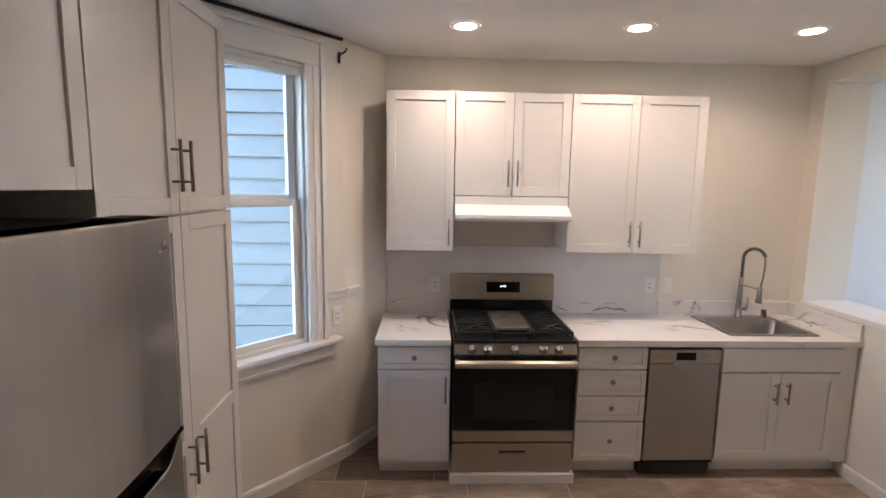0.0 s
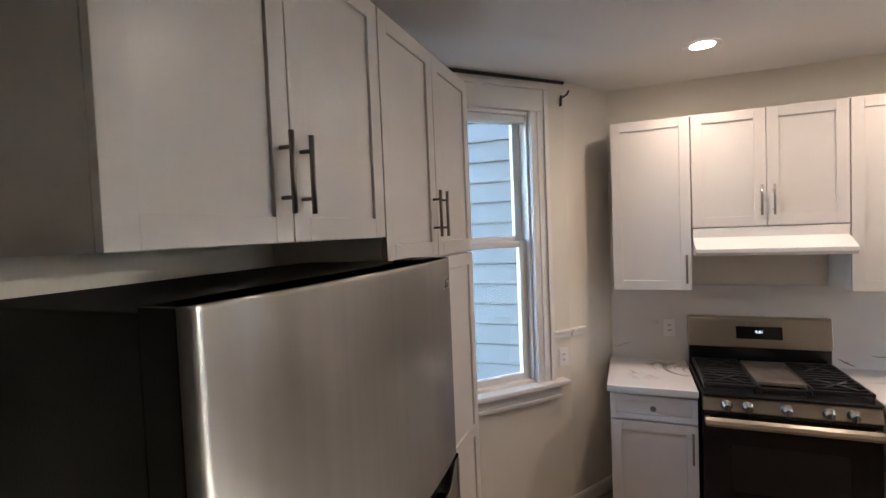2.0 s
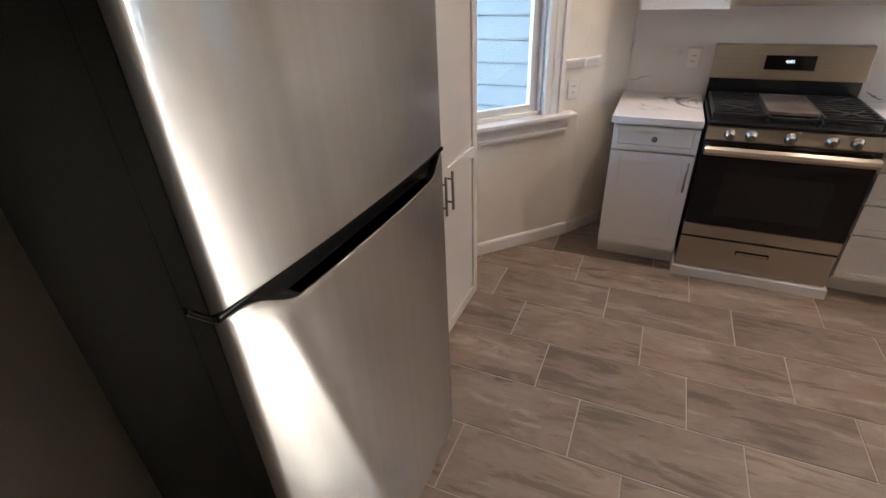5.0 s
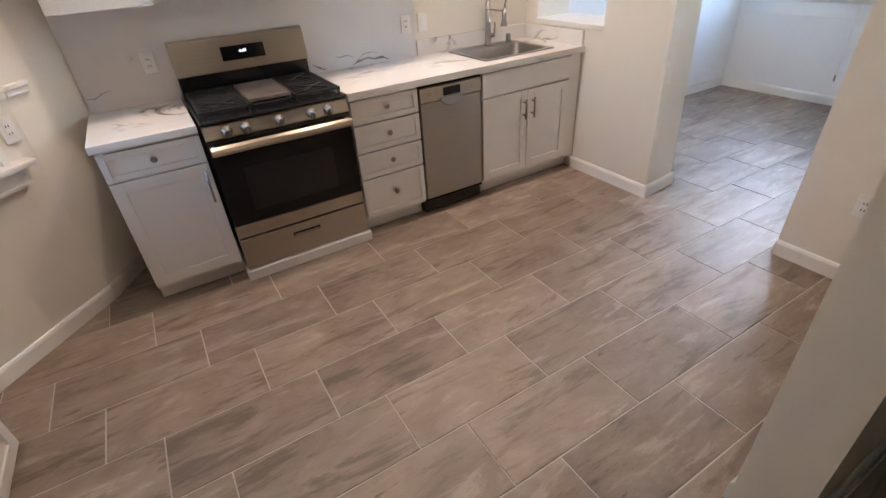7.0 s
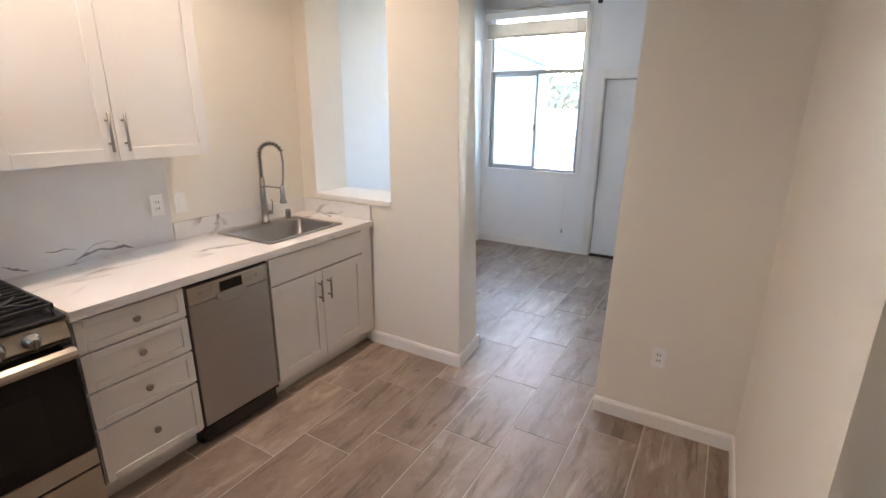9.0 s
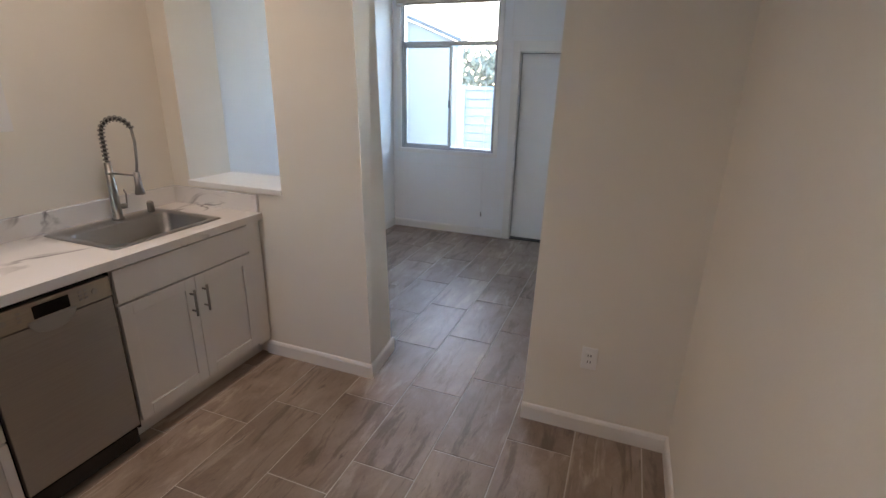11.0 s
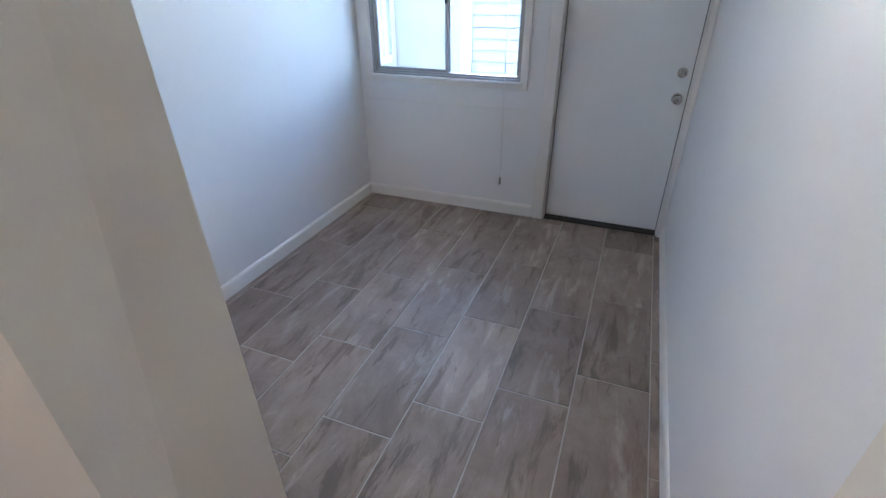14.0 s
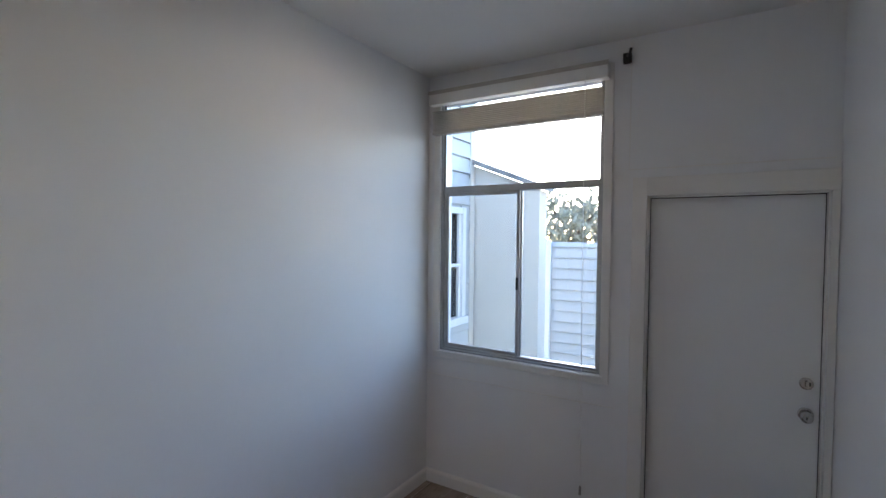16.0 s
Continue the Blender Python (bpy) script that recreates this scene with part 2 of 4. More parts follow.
# ---- mesh helpers ----
def box(bm, x0, x1, y0, y1, z0, z1):
    v = [bm.verts.new(p) for p in ((x0, y0, z0), (x1, y0, z0), (x1, y1, z0), (x0, y1, z0), (x0, y0, z1), (x1, y0, z1), (x1, y1, z1), (x0, y1, z1))]
    for f in ((3, 2, 1, 0), (4, 5, 6, 7), (0, 1, 5, 4), (1, 2, 6, 5), (2, 3, 7, 6), (3, 0, 4, 7)):
        bm.faces.new([v[i] for i in f])


def prism(bm, poly, z0, z1):
    lo = [bm.verts.new((x, y, z0)) for x, y in poly]
    hi = [bm.verts.new((x, y, z1)) for x, y in poly]
    n = len(poly)
    bm.faces.new(lo[::-1])
    bm.faces.new(hi)
    for i in range(n):
        bm.faces.new((lo[i], lo[(i + 1) % n], hi[(i + 1) % n], hi[i]))


def profile(bm, pts, axis, a, b):
    """A closed outline, extruded from a to b along x ('x': outline in y, z) or y ('y': outline in x, z)."""
    def at(p, t):
        return (t, p[0], p[1]) if axis == "x" else (p[0], t, p[1])
    lo = [bm.verts.new(at(p, a)) for p in pts]
    hi = [bm.verts.new(at(p, b)) for p in pts]
    n = len(pts)
    bm.faces.new(lo)
    bm.faces.new(hi[::-1])
    for i in range(n):
        bm.faces.new((lo[i], hi[i], hi[(i + 1) % n], lo[(i + 1) % n]))


def tube(bm, points, radius, sides=10):
    rings = []
    pts = [Vector(p) for p in points]
    for i, p in enumerate(pts):
        d = (pts[min(i + 1, len(pts) - 1)] - pts[max(i - 1, 0)]).normalized()
        u = d.orthogonal().normalized() if i == 0 else (u - d * u.dot(d)).normalized()
        w = d.cross(u)
        r = radius[i] if isinstance(radius, (list, tuple)) else radius
        rings.append([bm.verts.new(p + (u * math.cos(a) + w * math.sin(a)) * r) for a in [2 * math.pi * k / sides for k in range(sides)]])
    for r0, r1 in zip(rings, rings[1:]):
        for k in range(sides):
            bm.faces.new((r0[k], r0[(k + 1) % sides], r1[(k + 1) % sides], r1[k]))
    bm.faces.new(rings[0][::-1])
    bm.faces.new(rings[-1])


def mesh_object(name, bm, mat, parent=None, bevel=0.0, smooth=False, segments=2):
    me = bpy.data.meshes.new(name)
    bmesh.ops.recalc_face_normals(bm, faces=bm.faces)
    bm.to_mesh(me)
    bm.free()
    me.materials.append(mat)
    ob = new(name, me)
    if smooth:
        for p in me.polygons:
            p.use_smooth = True
    if parent is not None:
        ob.parent = parent
    if bevel:
        mod = ob.modifiers.new("bevel", "BEVEL")
        mod.width, mod.segments, mod.limit_method, mod.angle_limit = bevel, segments, "ANGLE", radians(40)
    return ob


def boxes(name, mat, dims, parent=None, bevel=0.0):
    bm = bmesh.new()
    for d in dims:
        box(bm, *d)
    return mesh_object(name, bm, mat, parent, bevel)


def tubes(name, mat, paths, parent=None, sides=10):
    bm = bmesh.new()
    for pts, r in paths:
        tube(bm, pts, r, sides)
    ob = mesh_object(name, bm, mat, parent)
    for p in ob.data.polygons:
        p.use_smooth = len(p.vertices) == 4
    return ob


def thing(name, label, category, m, group=""):
    ob = new(name)
    ob.empty_display_size = 0.1
    ob.matrix_world = m
    return tagged(ob, label, category, group)


def structure(ob, label=""):
    return tagged(ob, label, kind="structure")


# ---- structure ----
WEST, EAST, BACK = -1.44, 2.65, 3.50
EAST2, FAR, LEFT2, RIGHT2 = 2.975, 5.69, 3.521, 1.242
SOUTH_TOP, SOUTH_LOW, HALL = 0.565, 0.385, -4.5
ZT = 3.05
ANGLE = pose(-1.15, 2.60, 0, 0, 0, 46.5)
S_END = 0.726

structure(boxes("wall_back", WALL, [(-0.41, EAST, BACK, BACK + 0.15, -0.05, ZT)]), "cream painted plaster kitchen wall behind the counter")
structure(boxes("wall_west", WALL, [(WEST - 0.15, WEST, HALL, 2.45, -0.05, ZT)]), "cream painted plaster wall behind the fridge")
# the window wall, with its opening
WIN = (-0.33, 0.455, 0.905, 2.545)
w = structure(boxes("wall_window", WALL, [(-0.62, WIN[0], 0, 0.15, -0.05, ZT), (WIN[1], S_END, 0, 0.15, -0.05, ZT), (WIN[0], WIN[1], 0, 0.15, -0.05, WIN[2]), (WIN[0], WIN[1], 0, 0.15, WIN[3], ZT)]), "cream painted slanting wall round the sash window")
w.matrix_world = ANGLE
bm = bmesh.new()
prism(bm, [(-0.65, 3.127), (-0.41, 3.498), (-0.41, 3.65), (-0.53, 3.65), (-0.76, 3.23)], -0.05, ZT)
structure(mesh_object("wall_corner", bm, WALL), "cream painted wall between window and counter")
# the wall between the rooms: pier with the pass-through, doorway, partition
PASS = (2.695, 3.368, 1.06, 2.61)
DOORWAY = (1.265, 2.155, 2.61)
structure(boxes("wall_east", WALL, [
    (EAST, EAST2, PASS[1], LEFT2 + 0.15, -0.05, ZT),
    (EAST, EAST2, PASS[0], PASS[1], -0.05, PASS[2]), (EAST, EAST2, PASS[0], PASS[1], PASS[3], ZT),
    (EAST, EAST2, DOORWAY[0], PASS[0], DOORWAY[2], ZT), (EAST, EAST2, SOUTH_LOW, DOORWAY[0], DOORWAY[2], ZT)]), "cream painted wall with doorway and pass-through opening")
def leaning_wall(name, label, low, high):
    bm = bmesh.new()
    va, vb = [bm.verts.new((x, y, -0.05)) for x, y in low], [bm.verts.new((x, y, DOORWAY[2])) for x, y in high]
    bm.faces.new(va[::-1]), bm.faces.new(vb)
    for i in range(4):
        bm.faces.new((va[i], va[(i + 1) % 4], vb[(i + 1) % 4], vb[i]))
    structure(mesh_object(name, bm, WALL), label)


leaning_wall("wall_partition", "cream painted partition end beside the doorway", [(EAST, SOUTH_LOW), (EAST2, SOUTH_LOW), (EAST2, DOORWAY[0]), (EAST, DOORWAY[0])],
             [(EAST, SOUTH_LOW), (EAST2, SOUTH_LOW), (EAST2, DOORWAY[0] - 0.045), (EAST, DOORWAY[0] - 0.045)])
lo = [(EAST, DOORWAY[1]), (EAST2, DOORWAY[1] + 0.035), (EAST2, PASS[0]), (EAST, PASS[0])]
hi = [(EAST, DOORWAY[1] + 0.055), (EAST2, DOORWAY[1] + 0.125), (EAST2, PASS[0]), (EAST, PASS[0])]
leaning_wall("wall_pier", "cream painted, slightly leaning side of the doorway", lo, hi)
structure(boxes("wall_south", WALL, [(1.10, EAST, SOUTH_LOW, SOUTH_TOP, -0.05, ZT)]), "cream painted partition wall beside the doorway")
structure(boxes("wall_hall", WALL, [(WEST - 0.15, 3.2, HALL - 0.15, HALL, -0.05, ZT), (3.05, 3.2, HALL, SOUTH_LOW, -0.05, ZT)]), "plain cream hall walls")
structure(boxes("wall_room_north", WALL2, [(EAST2, FAR + 0.15, LEFT2, LEFT2 + 0.15, -0.05, ZT)]), "white painted side room wall")
structure(boxes("wall_room_south", WALL2, [(EAST2, FAR + 0.15, RIGHT2 - 0.15, RIGHT2, -0.05, ZT)]), "white painted side room wall beside the door")
FW = (2.307, 3.416, 0.96, 2.70)
FD = (1.277, 2.07, 0.0, 1.997)
structure(boxes("wall_far", WALL2, [
    (FAR, FAR + 0.15, RIGHT2, FD[0], -0.05, ZT), (FAR, FAR + 0.15, FD[0], FD[1], FD[3], ZT), (FAR, FAR + 0.15, FD[1], FW[0], -0.05, ZT),
    (FAR, FAR + 0.15, FW[0], FW[1], -0.05, FW[2]), (FAR, FAR + 0.15, FW[0], FW[1], FW[3], ZT), (FAR, FAR + 0.15, FW[1], LEFT2, -0.05, ZT)]), "white painted panelled wall with window and back door")
structure(boxes("ceiling", CEILING, [(WEST - 0.15, EAST, HALL - 0.15, BACK + 0.15, CEIL, CEIL + 0.06)]), "smooth white kitchen ceiling")
structure(boxes("ceiling", CEILING, [(EAST2, FAR, RIGHT2, LEFT2, CEIL2, CEIL2 + 0.06)]), "smooth white side room ceiling")
structure(boxes("ceiling", CEILING, [(EAST, 3.2, HALL - 0.15, SOUTH_LOW, CEIL, CEIL + 0.06)]), "white hall ceiling")
structure(boxes("roof_slab", CEILING, [(WEST - 0.4, FAR + 0.3, HALL - 0.25, 3.9, ZT, ZT + 0.1)]), "flat roof above the rooms")


def baseboard(name, x0, y0, x1, y1, mat=TRIM):
    """Runs from one floor point to the other; the room lies to the right of the way."""
    d = Vector((x1 - x0, y1 - y0))
    bm = bmesh.new()
    profile(bm, [(0.002, 0), (-0.014, 0), (-0.014, 0.072), (-0.009, 0.085), (-0.004, 0.09), (0.002, 0.09)], "x", 0, d.length)
    ob = mesh_object(name, bm, mat)
    ob.matrix_world = pose(x0, y0, 0, 0, 0, math.degrees(math.atan2(d.y, d.x)))
    return structure(ob, "white painted baseboard with rounded top")


ax, ay = (ANGLE @ Vector((-0.5, 0, 0))).xy
baseboard("baseboard", ax, ay, -0.65, 3.127)
baseboard("baseboard", -0.65, 3.127, -0.42, 3.485)
baseboard("baseboard", EAST, 2.90, EAST, DOORWAY[1])
baseboard("baseboard", EAST - 0.014, DOORWAY[1], EAST2 + 0.014, DOORWAY[1] + 0.035)
baseboard("baseboard", EAST, DOORWAY[0], EAST, SOUTH_TOP)
baseboard("baseboard", EAST, SOUTH_TOP, 1.10, SOUTH_TOP)
baseboard("baseboard", 1.10, SOUTH_LOW, EAST, SOUTH_LOW)
baseboard("baseboard", WEST, HALL + 0.05, WEST, 0.9)
baseboard("baseboard", EAST2, LEFT2, FAR, LEFT2)
baseboard("baseboard", FAR, LEFT2, FAR, 2.16)
baseboard("baseboard", FAR, RIGHT2, EAST2, RIGHT2)

# grout bed and tiles
floor = structure(boxes("floor", GROUT, [(WEST, EAST2 + 0.08, HALL, SOUTH_LOW, -0.06, -0.0025), (WEST, EAST2, SOUTH_LOW, BACK, -0.06, -0.0025), (EAST2, FAR + 0.1, RIGHT2, LEFT2, -0.06, -0.0025)]), "striated taupe porcelain tiles laid in a staggered bond")


# ---- kitchen window ----
def window_kitchen():
    t = structure(new("window_1"), "white painted double-hung sash window")
    t.matrix_world = ANGLE
    s0, s1, z0, z1 = WIN
    e = 0.002
    boxes("casing", TRIM, [(s1 - 0.005, s1 + 0.115, -0.022, -e, 0.86, z1), (s0 - 0.115, s0 + 0.005, -0.022, -e, 0.86, z1), (s0 - 0.115, s1 + 0.115, -0.024, -e, z1, z1 + 0.13)], t, 0.003)
    boxes("casing_bead", TRIM, [(s1 + 0.095, s1 + 0.125, -0.034, -0.022, 0.88, z1 + 0.13), (s1 - 0.003, s1 + 0.017, -0.030, -0.022, 0.88, z1), (s1 + 0.045, s1 + 0.06, -0.027, -0.022, 0.88, z1), (s0 - 0.11, s1 + 0.125, -0.04, -0.022, z1 + 0.13, z1 + 0.155)], t, 0.004)
    boxes("sill", TRIM, [(s0 - 0.15, s1 + 0.215, -0.075, 0.05, 0.852, 0.882)], t, 0.008)
    boxes("apron", TRIM, [(s0 - 0.13, s1 + 0.17, -0.026, -e, 0.765, 0.852), (s0 - 0.13, s1 + 0.175, -0.036, -0.026, 0.765, 0.785)], t, 0.004)
    boxes("jamb", TRIM, [(s1 - 0.02, s1 - e, 0.0, 0.15, 0.882, z1 - e), (s0 + e, s0 + 0.02, 0.0, 0.15, 0.882, z1 - e), (s0 + 0.02, s1 - 0.02, 0.0, 0.15, z1 - 0.022, z1 - e)], t, 0.002)

    def sash(zb, zt, y, name):
        x0, x1, k = s0 + 0.022, s1 - 0.022, 0.05
        boxes(name, TRIM, [(x0, x0 + k, y, y + 0.035, zb, zt), (x1 - k, x1, y, y + 0.035, zb, zt), (x0 + k, x1 - k, y, y + 0.035, zb, zb + 0.06), (x0 + k, x1 - k, y, y + 0.035, zt - 0.04, zt)], t, 0.004)
        g = boxes("pane", GLASS, [(x0 + k - 0.004, x1 - k + 0.004, y + 0.015, y + 0.02, zb + 0.056, zt - 0.036)], t)
        g.visible_shadow = False

    sash(0.885, 1.765, 0.030, "lower_sash")
    sash(1.735, z1 - 0.024, 0.072, "upper_sash")
    boxes("roller_blind", TRIM, [(s0 + 0.022, s1 - 0.022, 0.004, 0.028, z1 - 0.07, z1 - 0.026)], t, 0.008)


window_kitchen()
tr = structure(boxes("trim", TRIM, [(0.58, S_END - 0.002, -0.020, -0.002, 1.135, 1.185), (0.58, S_END - 0.002, -0.030, -0.020, 1.165, 1.185)], None, 0.004), "white chair rail beside the window")
tr.matrix_world = ANGLE
d2 = Vector((0.24, 0.371))
tr = structure(boxes("trim", TRIM, [(0.0, 0.13, -0.020, -0.002, 1.135, 1.185), (0.0, 0.13, -0.030, -0.020, 1.165, 1.185)], None, 0.004), "white chair rail on the corner wall")
tr.matrix_world = pose(-0.65, 3.127, 0, 0, 0, math.degrees(math.atan2(d2.y, d2.x)))
tr = structure(boxes("trim", IRONBLACK, [(-0.5, S_END, -0.016, -0.002, CEIL - 0.018, CEIL - 0.002)]), "dark open joint along the ceiling above the window")
tr.matrix_world = ANGLE
hk = thing("curtain_rod_bracket", "dark bronze curtain rod hook screwed to the wall", "bracket", ANGLE @ pose(0.70, -0.002, 2.64))
tubes("hook", BRONZE, [([(0, 0, 0), (0, -0.07, 0.012), (0.0, -0.085, 0.03)], 0.006), ([(0, -0.012, 0.02), (0, -0.006, -0.045)], 0.008)], hk)


def outlet(name, m, label, switch=False):
    t = thing(name, label, "outlet", m)
    boxes("plate", PLASTIC, [(-0.036, 0.036, -0.007, -0.001, -0.058, 0.058)], t, 0.003)
    if switch:
        boxes("rocker", PLASTIC, [(-0.016, 0.016, -0.011, -0.007, -0.032, 0.032)], t, 0.002)
    else:
        boxes("socket", PLASTIC, [(-0.017, 0.017, -0.010, -0.007, -0.033, 0.033)], t, 0.003)
        for z in (0.012, -0.022):
            for x in (-0.008, 0.005):
                boxes("slot", SLOT, [(x, x + 0.004, -0.0108, -0.0095, z, z + 0.011)], t)
    return t


outlet("wall_outlet", ANGLE @ pose(0.665, -0.001, 1.01), "white double outlet on the window wall")
outlet("wall_outlet", pose(-0.047, 3.488, 1.14), "white outlet on the marble splashback")
outlet("wall_outlet", pose(1.56, 3.488, 1.146), "white outlet on the marble splashback")
outlet("wall_switch", pose(1.70, BACK, 1.14), "white rocker switch on the wall by the sink", True)
outlet("wall_outlet", pose(EAST, 0.965, 0.42, 0, 0, -90), "white outlet low on the cream partition")


# ---- cabinets (front faces -y in their own frame, which starts at the front left foot) ----
def shaker(bm, x0, x1, z0, z1, y=0.0, frame_w=0.057, thick=0.019):
    box(bm, x0, x0 + frame_w, y - thick, y, z0, z1)
    box(bm, x1 - frame_w, x1, y - thick, y, z0, z1)
    box(bm, x0 + frame_w, x1 - frame_w, y - thick, y, z0, z0 + frame_w)
    box(bm, x0 + frame_w, x1 - frame_w, y - thick, y, z1 - frame_w, z1)
    box(bm, x0 + frame_w - 0.001, x1 - frame_w + 0.001, y - thick + 0.009, y - 0.001, z0 + frame_w - 0.001, z1 - frame_w + 0.001)


def front(parent, name, x0, x1, z0, z1, flat=False, frame_w=0.057):
    bm = bmesh.new()
    g = 0.0018
    if flat:
        box(bm, x0 + g, x1 - g, -0.019, 0, z0 + g, z1 - g)
    else:
        shaker(bm, x0 + g, x1 - g, z0 + g, z1 - g, 0.0, frame_w)
    return mesh_object(name, bm, CABINET, parent, 0.0015)


def bar_handle(parent, x, z, length=0.17, gap=0.10, y=-0.019):
    tubes("handle", CHROME, [([(x, y - 0.032, z - length / 2), (x, y - 0.032, z + length / 2)], 0.0062), ([(x, y, z - gap / 2), (x, y - 0.032, z - gap / 2)], 0.0048), ([(x, y, z + gap / 2), (x, y - 0.032, z + gap / 2)], 0.0048)], parent, 12)


def round_knob(parent, x, z, y=-0.019):
    tubes("handle", CHROME, [([(x, y, z), (x, y - 0.012, z), (x, y - 0.016, z), (x, y - 0.022, z), (x, y - 0.026, z)], [0.006, 0.006, 0.015, 0.016, 0.011])], parent, 16)


FRONT = 2.885
UP = 3.17
BASE_Z0, BASE_Z1 = 0.105, 0.885


def base_cabinet(label, x0, x1, depth=0.60, open_top=False):
    t = thing("base_cabinet", label, "cabinet", pose(x0, FRONT, 0))
    w = x1 - x0
    top = 0.70 if open_top else BASE_Z1
    rim = [(0, w, 0.001, 0.03, 0.70, BASE_Z1), (0, 0.018, 0.03, depth, 0.70, BASE_Z1), (w - 0.018, w, 0.03, depth, 0.70, BASE_Z1)] if open_top else []
    boxes("body", CABINET, [(0, w, 0.001, depth, BASE_Z0, top), (0, w, 0.07, depth, 0.0, BASE_Z0)] + rim, t, 0.001)
    return t, w


c, w = base_cabinet("white shaker base cabinet with one drawer and door", -0.405, 0.045)
front(c, "drawer_front", 0, w, 0.735, 0.875, frame_w=0.03)
round_knob(c, w / 2, 0.81)
front(c, "door", 0, w, 0.125, 0.728)
bar_handle(c, w - 0.03, 0.61)
c, w = base_cabinet("white shaker base cabinet with four drawers", 0.845, 1.285)
for za, zb in ((0.735, 0.875), (0.562, 0.728), (0.392, 0.555), (0.125, 0.385)):
    front(c, "drawer_front", 0, w, za, zb, frame_w=0.032)
    round_knob(c, w / 2, (za + zb) / 2 + 0.01)
c, w = base_cabinet("white shaker sink base cabinet with double doors", 1.765, 2.645, open_top=True)
front(c, "drawer_front", 0, 0.775, 0.72, 0.875, flat=True)
front(c, "door", 0, 0.39, 0.125, 0.712)
front(c, "door", 0.39, 0.775, 0.125, 0.712)
bar_handle(c, 0.352, 0.585, 0.14, 0.09)
bar_handle(c, 0.428, 0.585, 0.14, 0.09)
boxes("filler", CABINET, [(0.779, 0.879, -0.012, 0, BASE_Z0, BASE_Z1)], c, 0.001)

# countertop pieces, the right one cut out for the sink
SINK = (1.85, 2.455, 2.945, 3.43)
CT0, CT1 = 0.888, 0.928
ct = tagged(boxes("countertop", MARBLE, [(-0.42, 0.046, 2.845, BACK - 0.002, CT0, CT1)], None, 0.004), "short white marble-look countertop beside the stove", "countertop")
si = 0.02
ct = tagged(boxes("countertop", MARBLE, [(0.836, SINK[0] + si, 2.845, BACK - 0.002, CT0, CT1), (SINK[1] - si, EAST - 0.002, 2.845, BACK - 0.002, CT0, CT1), (SINK[0] + si, SINK[1] - si, 2.845, SINK[2] + si, CT0, CT1), (SINK[0] + si, SINK[1] - si, SINK[3] - si, BACK - 0.002, CT0, CT1)]), "long white marble-look countertop with a drop-in sink", "countertop")
sp = tagged(boxes("splashback", SPLASH, [(-0.405, 1.632, BACK - 0.012, BACK - 0.001, CT1, 1.425)], None, 0.001), "grey-veined marble panel on the wall behind the stove", "splashback")
VEIN = material("grey_marble_vein", (0.30, 0.28, 0.285), 0.25, 0, 0.35, 14, 70, 0.0)
for path in ([(1.13, 0.940, 0.002), (1.18, 0.962, 0.014), (1.25, 0.972, 0.010), (1.30, 0.958, 0.012), (1.36, 0.962, 0.016), (1.405, 0.942, 0.003)],
             [(1.02, 1.012, 0.002), (1.06, 1.004, 0.005), (1.10, 1.010, 0.006), (1.145, 0.996, 0.002)],
             [(1.17, 0.966, 0.002), (1.22, 1.0, 0.004), (1.29, 1.006, 0.003), (1.33, 0.99, 0.001)],
             [(0.86, 0.985, 0.003), (0.90, 0.962, 0.012), (0.945, 0.945, 0.004)],
             [(-0.400, 1.005, 0.002), (-0.36, 1.0, 0.004), (-0.32, 1.022, 0.005), (-0.27, 1.032, 0.001)]):
    bm = bmesh.new()
    fine = []
    for (xa, za, wa), (xb, zb, wb) in zip(path, path[1:]):
        fine += [(xa + (xb - xa) * k / 5, za + (zb - za) * k / 5 + 0.004 * noise.noise((xa * 31 + k * 0.7, za * 17, 1.0)), (wa + (wb - wa) * k / 5) * (1 + 0.5 * noise.noise((xa * 47 + k, za, 3.0)))) for k in range(5)]
    fine.append(path[-1])
    yv = BACK - 0.0126
    top, low = [bm.verts.new((x, yv, z + w / 2)) for x, z, w in fine], [bm.verts.new((x, yv, z - w / 2)) for x, z, w in fine]
    for i in range(len(fine) - 1):
        bm.faces.new((low[i], low[i + 1], top[i + 1], top[i]))
    mesh_object("vein", bm, VEIN, sp)
sp = tagged(boxes("splash_strip", MARBLE, [(1.634, EAST - 0.024, BACK - 0.022, BACK - 0.001, CT1, 1.03), (EAST - 0.022, EAST - 0.002, 2.86, BACK - 0.001, CT1, 1.03)], None, 0.003), "low marble-look upstand round the sink corner", "splashback")


# ---- wall cabinets and hood ----
def wall_cabinet(label, x0, x1, z0, z1):
    t = thing("wall_cabinet", label, "cabinet", pose(x0, UP + 0.019, z0), "white wall cabinets over the counter")
    boxes("body", CABINET, [(0, x1 - x0, 0.001, BACK - UP - 0.021, 0, z1 - z0)], t, 0.001)
    return t, x1 - x0, z1 - z0


